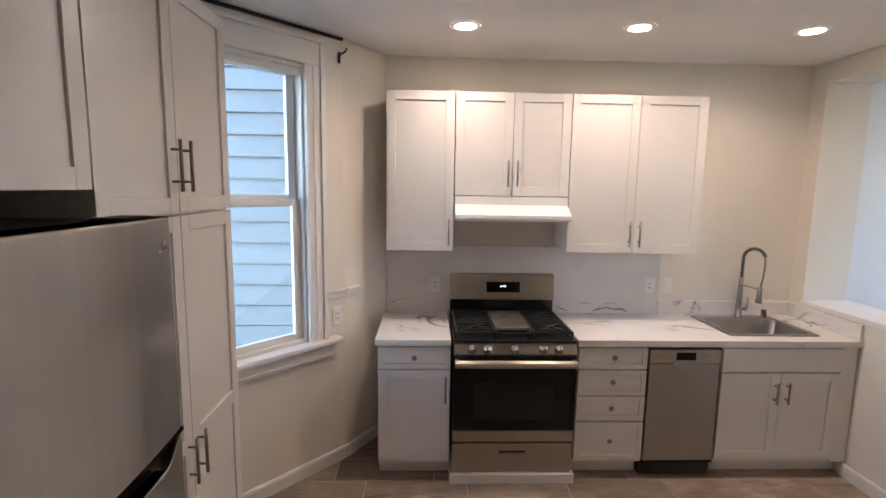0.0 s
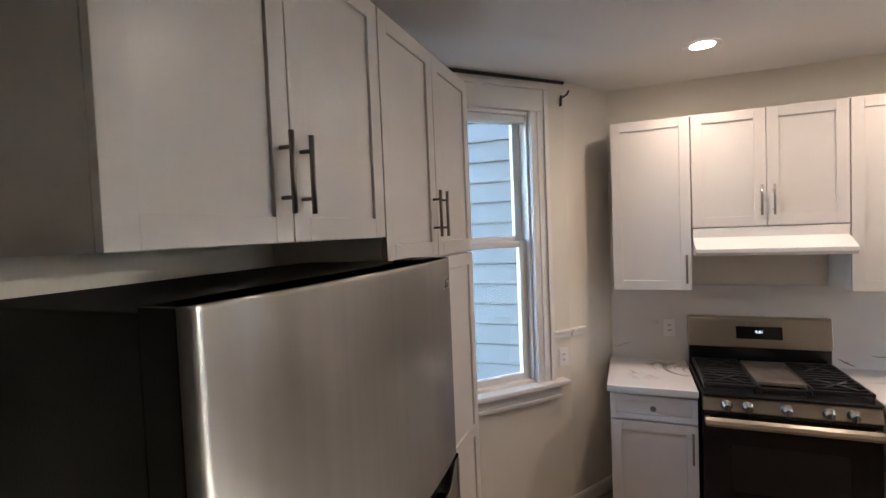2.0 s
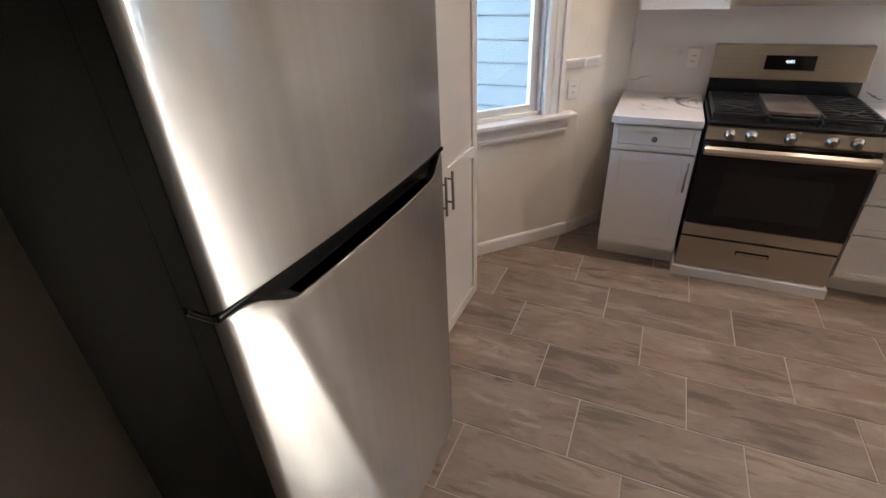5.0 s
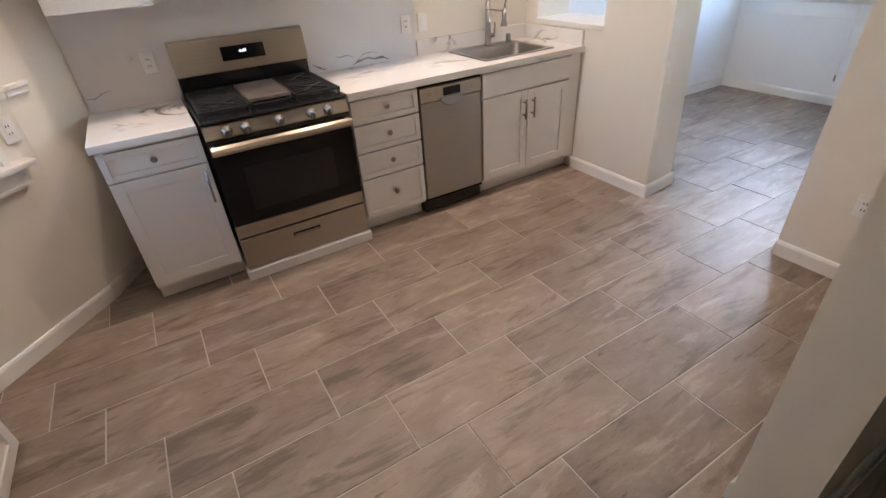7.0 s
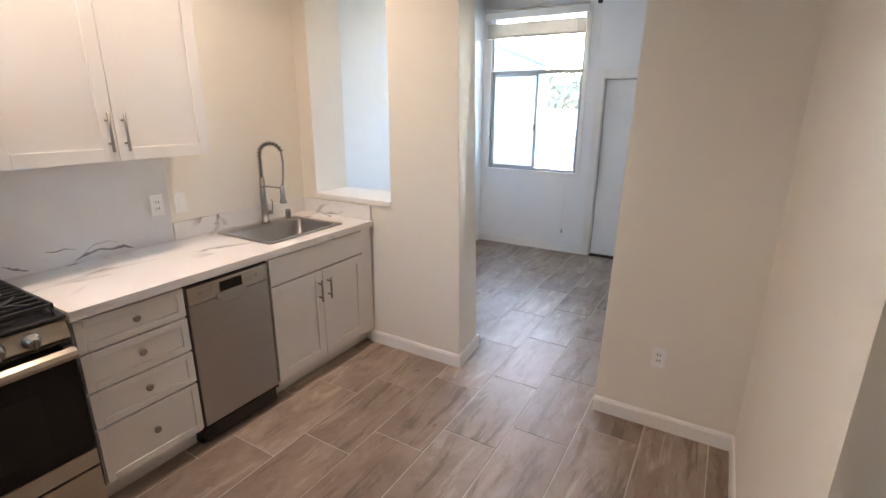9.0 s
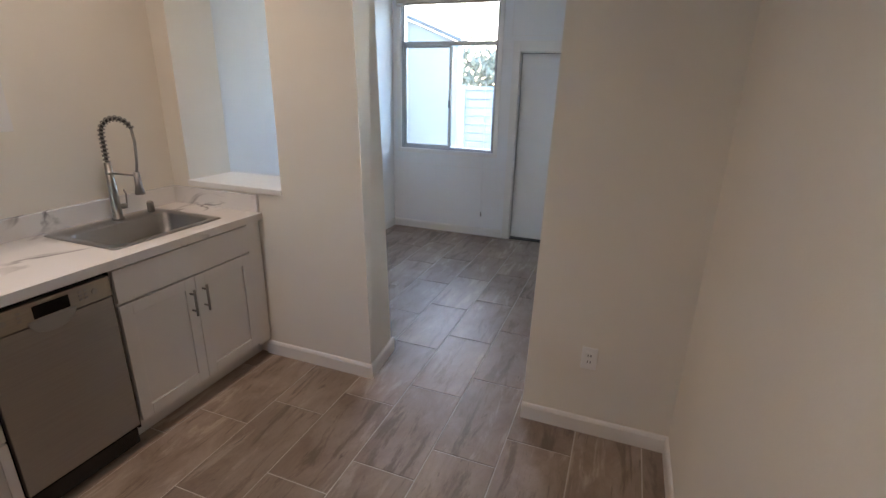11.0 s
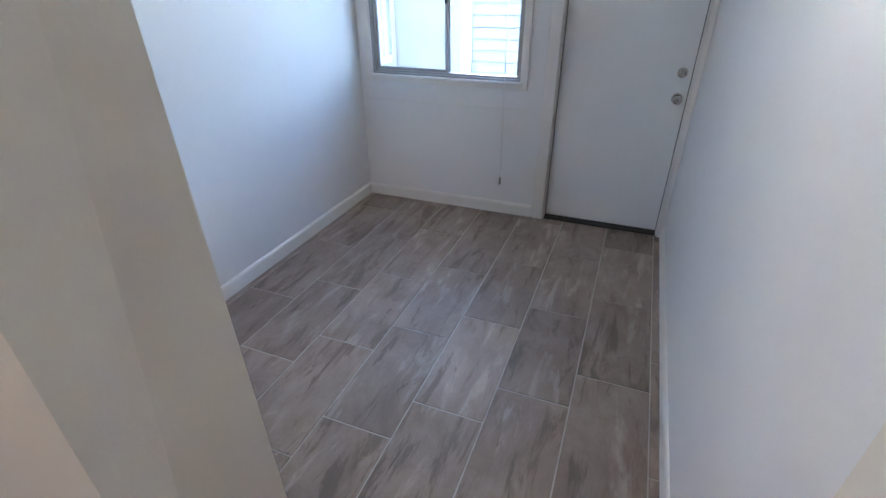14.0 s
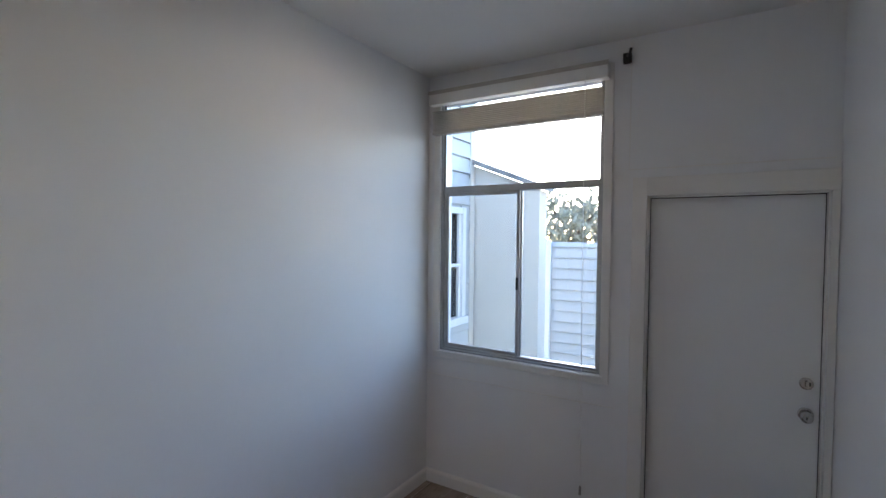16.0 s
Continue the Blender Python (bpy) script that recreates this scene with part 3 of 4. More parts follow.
UZ0, UZ1 = 1.43, 2.462
c, w, h = wall_cabinet("tall white shaker wall cabinet with one door", -0.378, 0.062, UZ0, UZ1)
front(c, "door", 0, w, 0, h)
bar_handle(c, w - 0.03, 0.13)
c, w, h = wall_cabinet("short white shaker wall cabinet over the range hood", 0.066, 0.818, 1.80, UZ1)
front(c, "door", 0, w / 2, 0, h)
front(c, "door", w / 2, w, 0, h)
bar_handle(c, w / 2 - 0.03, 0.145)
bar_handle(c, w / 2 + 0.03, 0.145)
c, w, h = wall_cabinet("tall white shaker wall cabinet with double doors", 0.822, 1.715, UZ0, UZ1)
front(c, "door", 0, w / 2, 0, h)
front(c, "door", w / 2, w, 0, h)
bar_handle(c, w / 2 - 0.033, 0.13)
bar_handle(c, w / 2 + 0.033, 0.13)

hood = thing("range_hood", "slim white under-cabinet range hood", "range hood", pose(0.066, UP, 1.64))
bm = bmesh.new()
profile(bm, [(0.31, 0.0), (-0.10, 0.0), (-0.115, 0.018), (-0.115, 0.04), (0.0, 0.10), (0.0, 0.155), (0.31, 0.155)], "x", 0.003, 0.75)
mesh_object("body", bm, PLASTIC, hood, 0.003)
boxes("filter", ALU, [(0.10, 0.65, -0.05, 0.25, -0.006, -0.0005)], hood, 0.002)


# ---- stove ----
def stove():
    t = thing("gas_stove", "stainless steel freestanding gas range with black cooktop", "stove", pose(0.062, 2.83, 0))
    W = 0.758
    boxes("body", CHARCOAL, [(0.004, W - 0.004, 0.045, 0.655, 0.06, 0.905)], t, 0.002)
    boxes("drawer", STEEL_H, [(0, W, 0.0, 0.045, 0.068, 0.262)], t, 0.004)
    boxes("drawer_pull", BLACK, [(0.295, 0.46, -0.002, 0.002, 0.188, 0.212)], t, 0.001)
    boxes("drawer_pull_lip", STEEL_H, [(0.30, 0.455, -0.009, -0.001, 0.193, 0.202)], t, 0.002)
    boxes("door", BLACKGLASS, [(0, W, -0.004, 0.045, 0.352, 0.755)], t, 0.003)
    boxes("door_window", OVENWIN, [(0.13, W - 0.13, -0.0055, -0.0035, 0.42, 0.67)], t, 0.001)
    boxes("door_trim", STEEL_H, [(0, W, -0.004, 0.045, 0.275, 0.348)], t, 0.003)
    tubes("badge", GREYPLASTIC, [([(W / 2, -0.003, 0.312), (W / 2, -0.0065, 0.312)], 0.017)], t, 20)
    bm = bmesh.new()
    profile(bm, [(-0.032, 0.768), (-0.058, 0.774), (-0.066, 0.79), (-0.06, 0.806), (-0.04, 0.818), (-0.034, 0.812), (-0.05, 0.80), (-0.05, 0.782), (-0.034, 0.776)], "x", 0.006, W - 0.006)
    box(bm, 0.006, 0.03, -0.05, 0.0, 0.775, 0.812)
    box(bm, W - 0.03, W - 0.006, -0.05, 0.0, 0.775, 0.812)
    mesh_object("door_handle", bm, STEEL_H, t, 0.002)
    boxes("handle_backing", BLACK, [(0.002, W - 0.002, -0.002, 0.045, 0.757, 0.838)], t)
    bm = bmesh.new()
    profile(bm, [(-0.004, 0.840), (-0.012, 0.846), (0.006, 0.912), (0.05, 0.918), (0.05, 0.840)], "x", 0, W)
    mesh_object("control_panel", bm, STEEL_H, t, 0.003)
    for x in (0.11, 0.205, 0.374, 0.545, 0.643):
        k = tubes("knob", CHROME, [([(x, -0.003, 0.877), (x, -0.012, 0.875), (x, -0.013, 0.875), (x, -0.033, 0.870), (x, -0.036, 0.869)], [0.027, 0.027, 0.022, 0.020, 0.016])], t, 20)
        boxes("knob_grip", CHROME, [(x - 0.004, x + 0.004, -0.045, -0.03, 0.85, 0.89)], t, 0.002)
    boxes("cooktop", BLACK, [(-0.003, W + 0.003, 0.0, 0.60, 0.918, 0.934)], t, 0.005)
    boxes("cooktop_front", BLACK, [(-0.003, W + 0.003, -0.006, 0.03, 0.9185, 0.9335)], t, 0.006)
    for bx in (0.135, W - 0.135):
        for by in (0.15, 0.44):
            tubes("burner", IRON, [([(bx, by, 0.934), (bx, by, 0.943), (bx, by, 0.944), (bx, by, 0.952)], [0.05, 0.045, 0.036, 0.034])], t, 20)
    for gx in (0.012, W - 0.262):
        bm = bmesh.new()
        z0, z1 = 0.958, 0.972
        for x in (gx, gx + 0.24):
            box(bm, x, x + 0.011, 0.045, 0.565, z0 - 0.01, z1)
        for y in (0.045, 0.095, 0.15, 0.205, 0.26, 0.302, 0.345, 0.39, 0.44, 0.495, 0.554):
            box(bm, gx, gx + 0.25, y, y + 0.010, z0, z1)
        for y in (0.05, 0.30, 0.55):
            for x in (gx + 0.001, gx + 0.239):
                box(bm, x, x + 0.01, y, y + 0.01, 0.934, z0)
        for cy in (0.15, 0.44):
            for a in (45, 135):
                ca, sa = math.cos(radians(a)), math.sin(radians(a))
                tube(bm, [(gx + 0.125 - 0.1 * ca, cy - 0.1 * sa, z1 + 0.002), (gx + 0.125 + 0.1 * ca, cy + 0.1 * sa, z1 + 0.002)], 0.006, 6)
        mesh_object("grate", bm, IRON, t, 0.002)
    bm = bmesh.new()
    box(bm, 0.268, 0.49, 0.10, 0.52, 0.962, 0.972)
    for d in ((0.268, 0.274, 0.10, 0.52), (0.484, 0.49, 0.10, 0.52), (0.274, 0.484, 0.514, 0.52), (0.274, 0.484, 0.10, 0.106)):
        box(bm, *d, 0.972, 0.979)
    mesh_object("griddle", bm, GRIDDLE, t, 0.002)
    boxes("griddle_support", IRON, [(0.27, 0.282, 0.06, 0.55, 0.934, 0.961), (0.476, 0.488, 0.06, 0.55, 0.934, 0.961), (0.27, 0.488, 0.06, 0.072, 0.946, 0.961)], t, 0.002)
    bm = bmesh.new()
    profile(bm, [(0.60, 0.905), (0.60, 1.045), (0.652, 1.045), (0.652, 0.905)], "x", 0.002, W - 0.002)
    mesh_object("backguard_base", bm, BLACK, t, 0.004)
    bm = bmesh.new()
    profile(bm, [(0.572, 1.046), (0.600, 1.222), (0.612, 1.230), (0.652, 1.230), (0.652, 1.046)], "x", 0, W)
    mesh_object("backguard", bm, STEEL_H, t, 0.005)
    tilt = math.degrees(math.atan2(0.028, 0.176))
    dm = pose(0.385, 0.5845, 1.138, -tilt, 0, 0)
    d = boxes("display", BLACKGLASS, [(-0.122, 0.122, -0.004, 0.003, -0.038, 0.038)], t, 0.002)
    d.matrix_local = dm
    fc = bpy.data.curves.new("clock_digits", "FONT")
    fc.body, fc.size, fc.align_x, fc.align_y, fc.extrude = "4:41", 0.026, "CENTER", "CENTER", 0.0003
    fc.materials.append(DISPLAY)
    digits = new("clock_digits", fc)
    digits.parent = t
    digits.matrix_local = dm @ pose(0.0, -0.0048, 0.006, 90, 0, 0)
    boxes("plinth", TRIM, [(-0.014, W + 0.016, -0.018, 0.05, 0.0, 0.062), (-0.014, 0.01, 0.05, 0.45, 0.0, 0.062), (W - 0.008, W + 0.016, 0.05, 0.45, 0.0, 0.062)], t, 0.003)


stove()


# ---- dishwasher ----
def dishwasher():
    t = thing("dishwasher", "slim stainless steel dishwasher under the counter", "dishwasher", pose(1.293, 2.865, 0))
    W = 0.452
    boxes("body", CHARCOAL, [(0.003, W - 0.003, 0.02, 0.60, 0.10, 0.872)], t)
    boxes("toe_kick", BLACK, [(0.0, W, 0.05, 0.12, 0.0, 0.10), (0.0, W, 0.02, 0.05, 0.02, 0.118)], t, 0.003)
    boxes("door", STEEL_DW, [(0, W, -0.006, 0.02, 0.125, 0.775)], t, 0.004)
    boxes("control_panel", STEEL_H, [(0, W, -0.010, 0.02, 0.779, 0.866)], t, 0.004)
    boxes("display", BLACKGLASS, [(0.165, 0.29, -0.0125, -0.009, 0.80, 0.85)], t, 0.002)
    bm = bmesh.new()
    prof = [(0.225 + 0.085 * math.cos(a), 0.795 + 0.062 * math.sin(a)) for a in [math.pi + math.pi * k / 14 for k in range(15)]]
    profile(bm, prof, "y", -0.0135, -0.005)
    mesh_object("grip", bm, GREYPLASTIC, t, 0.004)
    boxes("label_bar", SLOT, [(0.20, 0.25, -0.0112, -0.0098, 0.786, 0.790)], t)
    for x in (0.07, 0.385):
        tubes("button", GREYPLASTIC, [([(x, -0.009, 0.825), (x, -0.014, 0.825)], 0.011)], t, 16)
    for x in (0.115, 0.325, 0.345):
        boxes("button", GREYPLASTIC, [(x, x + 0.012, -0.0125, -0.009, z, z + 0.008) for z in (0.806, 0.822, 0.838)], t, 0.001)
    boxes("filler_strip", CHARCOAL, [(W, W + 0.012, 0.01, 0.03, 0.10, 0.872)], t)


dishwasher()


# ---- sink and tap ----
def sink():
    x0, x1, y0, y1 = SINK
    t = thing("kitchen_sink", "brushed steel drop-in sink with one deep bowl", "sink", pose((x0 + x1) / 2, (y0 + y1) / 2, CT1))
    a, b = (x1 - x0) / 2, (y1 - y0) / 2

    def ring(hx, hy0, hy1, z, r, n=6):
        pts = []
        for cx, cy, a0 in ((hx - r, hy1 - r, 0), (-hx + r, hy1 - r, 90), (-hx + r, hy0 + r, 180), (hx - r, hy0 + r, 270)):
            for k in range(n + 1):
                an = radians(a0 + 90 * k / n)
                pts.append((cx + r * math.cos(an), cy + r * math.sin(an), z))
        return pts

    rings = [ring(a, -b, b, 0.001, 0.02), ring(a, -b, b, 0.005, 0.02), ring(a - 0.008, -b + 0.008, b - 0.008, 0.008, 0.02), ring(a - 0.035, -b + 0.035, b - 0.095, 0.006, 0.05), ring(a - 0.042, -b + 0.042, b - 0.10, -0.004, 0.05),
             ring(a - 0.05, -b + 0.05, b - 0.108, -0.16, 0.06), ring(a - 0.085, -b + 0.085, b - 0.14, -0.185, 0.05), ring(0.05, -0.08, 0.02, -0.187, 0.045)]
    bm = bmesh.new()
    vs = [[bm.verts.new(p) for p in r] for r in rings]
    for r0, r1 in zip(vs, vs[1:]):
        n = len(r0)
        for k in range(n):
            bm.faces.new((r0[k], r0[(k + 1) % n], r1[(k + 1) % n], r1[k]))
    bm.faces.new(vs[-1])
    mesh_object("bowl", bm, SINKSTEEL, t, 0, True)
    tubes("drain", CHROME, [([(0, -0.03, -0.186), (0, -0.03, -0.183)], 0.042)], t, 20)


sink()


def tap():
    t = thing("kitchen_tap", "chrome spring-neck pull-down kitchen tap on the sink deck", "faucet", pose(2.19, 3.385, CT1 + 0.007))
    # the spout leans out over the bowl, towards the room
    fx, fy = 0.45, -0.89
    tubes("base", CHROME, [([(0, 0, 0), (0, 0, 0.012), (0, 0, 0.013), (0, 0, 0.10), (0, 0, 0.30)], [0.030, 0.030, 0.024, 0.022, 0.016])], t, 16)
    R, zc = 0.075, 0.44
    arc = [(R * (1 - math.cos(a)) * fx, R * (1 - math.cos(a)) * fy, zc + R * math.sin(a)) for a in [math.pi * k / 24 for k in range(22)]]
    spine = [(0, 0, 0.30), (0, 0, 0.37)] + arc
    tubes("hose", SLOT, [(spine, 0.008)], t, 8)
    coil, turns, N = [], 17, 17 * 12
    cum = [0.0]
    for p, q in zip(spine, spine[1:]):
        cum.append(cum[-1] + (Vector(q) - Vector(p)).length)
    for i in range(N + 1):
        s = cum[-1] * i / N
        k = max(j for j in range(len(cum)) if cum[j] <= s + 1e-9)
        k = min(k, len(spine) - 2)
        f = (s - cum[k]) / (cum[k + 1] - cum[k])
        p, q = Vector(spine[k]), Vector(spine[k + 1])
        d = (q - p).normalized()
        side = Vector((-fy, fx, 0))
        up = side.cross(d)
        a = 2 * math.pi * turns * i / N
        coil.append(p.lerp(q, f) + (side * math.cos(a) + up * math.sin(a)) * 0.0135)
    tubes("spring", CHROME, [(coil, 0.0035)], t, 6)
    ex, ey, ez = arc[-1]
    tubes("down_hose", CHROME, [([(ex, ey, ez), (2 * R * fx, 2 * R * fy, 0.40), (1.9 * R * fx, 1.9 * R * fy, 0.30), (1.75 * R * fx, 1.75 * R * fy, 0.235)], 0.0065)], t, 8)
    tubes("spray_head", CHROME, [([(1.75 * R * fx, 1.75 * R * fy, 0.25), (1.75 * R * fx, 1.75 * R * fy, 0.17), (1.75 * R * fx, 1.75 * R * fy, 0.145), (1.75 * R * fx, 1.75 * R * fy, 0.135)], [0.015, 0.017, 0.024, 0.024])], t, 14)
    tubes("support_arm", CHROME, [([(0, 0, 0.245), (1.75 * R * fx, 1.75 * R * fy, 0.232)], 0.005), ([(0, 0, 0.236), (0, 0, 0.254)], 0.0185)], t, 10)
    tubes("lever", CHROME, [([(0.0, 0, 0.065), (0.045, -0.02, 0.068)], 0.014), ([(0.045, -0.02, 0.068), (0.05, -0.022, 0.13), (0.043, -0.02, 0.155)], 0.004)], t, 12)


tap()
so = thing("soap_dispenser", "small chrome dispenser cap on the sink deck", "dispenser", pose(2.385, 3.39, CT1 + 0.007))
tubes("cap", CHROME, [([(0, 0, 0), (0, 0, 0.05), (0, 0, 0.058)], [0.019, 0.018, 0.013])], so, 16)


# ---- downlights ----
def downlight(x, y, z):
    t = thing("downlight", "round recessed ceiling downlight, switched on", "light", pose(x, y, z), "recessed ceiling lights")
    bm = bmesh.new()
    n = 28
    rs = [(0.058, -0.004), (0.062, -0.006), (0.085, -0.004), (0.088, -0.0005)]
    vs = [[bm.verts.new((r * math.cos(2 * math.pi * k / n), r * math.sin(2 * math.pi * k / n), h)) for k in range(n)] for r, h in rs]
    for r0, r1 in zip(vs, vs[1:]):
        for k in range(n):
            bm.faces.new((r0[k], r1[k], r1[(k + 1) % n], r0[(k + 1) % n]))
    mesh_object("trim_ring", bm, PLASTIC, t, 0, True)
    bm = bmesh.new()
    tube(bm, [(0, 0, -0.0006), (0, 0, -0.0035)], 0.059, 28)
    mesh_object("lens", bm, LENS, t)


for x, y in KITCHEN_LIGHTS:
    downlight(x, y, CEIL)
downlight(*ROOM_LIGHT, CEIL2)


# ---- tall units on the west side; their fronts look along +x ----
PX = -0.99
PY0, PYM, PY1 = 1.345, 1.775, 2.21
t = thing("pantry_cabinet", "tall white shaker pantry cabinet with four doors", "cabinet", pose(PX - 0.019, PY0, 0, 0, 0, 90))
w = PY1 - PY0
boxes("body", CABINET, [(0, w, 0.001, 0.425, 0.0, 2.56)], t, 0.001)
m = PYM - PY0
for a, b in ((0, m), (m, w)):
    front(t, "door", a, b, 1.745, 2.545)
    bm = bmesh.new()
    shaker(bm, a + 0.002, b - 0.002, 0.022, 1.737)
    box(bm, a + 0.055, b - 0.055, -0.019, 0, 0.855, 0.912)
    mesh_object("door", bm, CABINET, t, 0.0015)
for x in (m - 0.036, m + 0.036):
    bar_handle(t, x, 1.912, 0.18, 0.11)
    bar_handle(t, x, 0.82, 0.18, 0.11)
t = thing("fridge_top_cabinet", "white shaker cabinet with double doors above the fridge", "cabinet", pose(PX - 0.019, 0.482, 1.83, 0, 0, 90))
w = PY0 - 0.004 - 0.482
boxes("body", CABINET, [(0, w, 0.001, 0.425, 0, 0.73)], t, 0.001)
m = 0.425
front(t, "door", 0, m, 0.0, 0.715)
front(t, "door", m, w, 0.0, 0.715)
bar_handle(t, m - 0.035, 0.155, 0.18, 0.11)
bar_handle(t, m + 0.035, 0.155, 0.18, 0.11)


def fridge():
    y0, y1 = 0.404, 1.256
    W = y1 - y0
    t = thing("fridge", "stainless top-freezer fridge with charcoal sides and pocket handle", "fridge", pose(-0.755, y0, 0, 0, 0, 90))
    # own frame: x along the width, front towards -y
    boxes("body", CHARCOAL, [(0.004, W - 0.004, 0.065, 0.47, 0.03, 1.762)], t, 0.004)
    boxes("hinge_cover", CHARCOAL, [(W - 0.12, W - 0.01, 0.03, 0.11, 1.762, 1.772)], t, 0.004)
    boxes("base_grille", BLACK, [(0.02, W - 0.02, 0.08, 0.46, 0.0, 0.03)], t)

    def skin(x):
        u = 2 * x / W - 1
        return -0.020 * (1 - abs(u) ** 2.6) - 0.008 * min(1, (1 - abs(u)) / 0.03)

    def crease(x, z):
        """A shallow diagonal fold and a small dent in the lower door."""
        if z > 1.2 or z < 0.1:
            return 0.0
        ax, az, bx, bz = 0.105, 1.165, 0.307, 0.31
        k = ((x - ax) * (bx - ax) + (z - az) * (bz - az)) / ((bx - ax) ** 2 + (bz - az) ** 2)
        d = math.hypot(x - ax - k * (bx - ax), z - az - k * (bz - az))
        fade = max(0.0, min(1.0, (1.15 - k) * 4)) * max(0.0, min(1.0, (1.165 - z) * 20))
        return -0.0030 * fade * math.exp(-(d / 0.028) ** 2) + 0.0008 * math.exp(-((x - 0.307) ** 2 + (z - 0.31) ** 2) / 0.0004)

    def door(name, zb, top):
        n, mrows = 90, 70
        bm = bmesh.new()
        grid = []
        for j in range(mrows + 1):
            row = []
            for i in range(n + 1):
                x = W * i / n
                z = zb + (top(x) - zb) * j / mrows
                row.append(bm.verts.new((x, skin(x) + crease(x, z), z)))
            grid.append(row)
        for j in range(mrows):
            for i in range(n):
                bm.faces.new((grid[j][i], grid[j][i + 1], grid[j + 1][i + 1], grid[j + 1][i]))
        rim = grid[0] + [r[-1] for r in grid[1:]] + grid[-1][-2::-1] + [r[0] for r in grid[-2:0:-1]]
        back = [bm.verts.new((v.co.x, 0.06, v.co.z)) for v in rim]
        k = len(rim)
        for i in range(k):
            bm.faces.new((rim[i], back[i], back[(i + 1) % k], rim[(i + 1) % k]))
        ob = mesh_object(name, bm, STEEL, t, 0.003)
        ob.data.materials.append(CHARCOAL)
        for p in ob.data.polygons:
            p.use_smooth = abs(p.normal.y) > 0.5
            p.material_index = 1 if abs(p.normal.x) > 0.85 else 0
        return ob

    door("upper_door", 1.22, lambda x: 1.77)

    def scoop(x):
        u = x / W
        s = max(0.0, min(1.0, (u - 0.06) / 0.14)) * max(0.0, min(1.0, (0.985 - u) / 0.10))
        return 1.204 - 0.05 * (s * s * (3 - 2 * s))

    door("lower_door", 0.045, scoop)
    boxes("pocket_handle", POCKET, [(0.004, W - 0.004, 0.012, 0.06, 1.14, 1.22), (0.002, W - 0.002, -0.012, 0.05, 1.2055, 1.2185)], t, 0.004)
    ring = [(W - 0.10 + 0.013 * math.cos(a), -0.0145, 1.70 + 0.013 * math.sin(a)) for a in [2 * math.pi * k / 18 for k in range(19)]]
    tubes("badge", GREYPLASTIC, [(ring, 0.0018)], t, 6)
    boxes("badge_bar", GREYPLASTIC, [(W - 0.080, W - 0.076, -0.016, -0.008, 1.689, 1.711), (W - 0.076, W - 0.067, -0.016, -0.008, 1.689, 1.693), (W - 0.060, W - 0.056, -0.016, -0.006, 1.689, 1.711), (W - 0.056, W - 0.044, -0.016, -0.006, 1.707, 1.711), (W - 0.056, W - 0.044, -0.016, -0.006, 1.689, 1.693), (W - 0.048, W - 0.044, -0.016, -0.006, 1.693, 1.700)], t)


fridge()

# ---- window casing and rail on the west wall beside the fridge ----
structure(boxes("trim", TRIM, [(WEST + 0.002, WEST + 0.022, 0.20, 0.32, 1.19, 2.6), (WEST + 0.022, WEST + 0.034, 0.295, 0.325, 1.19, 2.6), (WEST + 0.002, WEST + 0.04, 0.05, 0.36, 1.15, 1.19)], None, 0.004), "white painted moulding on the wall beside the fridge")

# ---- pass-through sill ----
structure(boxes("sill", TRIM, [(EAST - 0.014, EAST2 + 0.02, PASS[0] - 0.003, PASS[1] + 0.003, PASS[2] - 0.02, PASS[2] + 0.012)], None, 0.004), "pale stone sill of the pass-through")


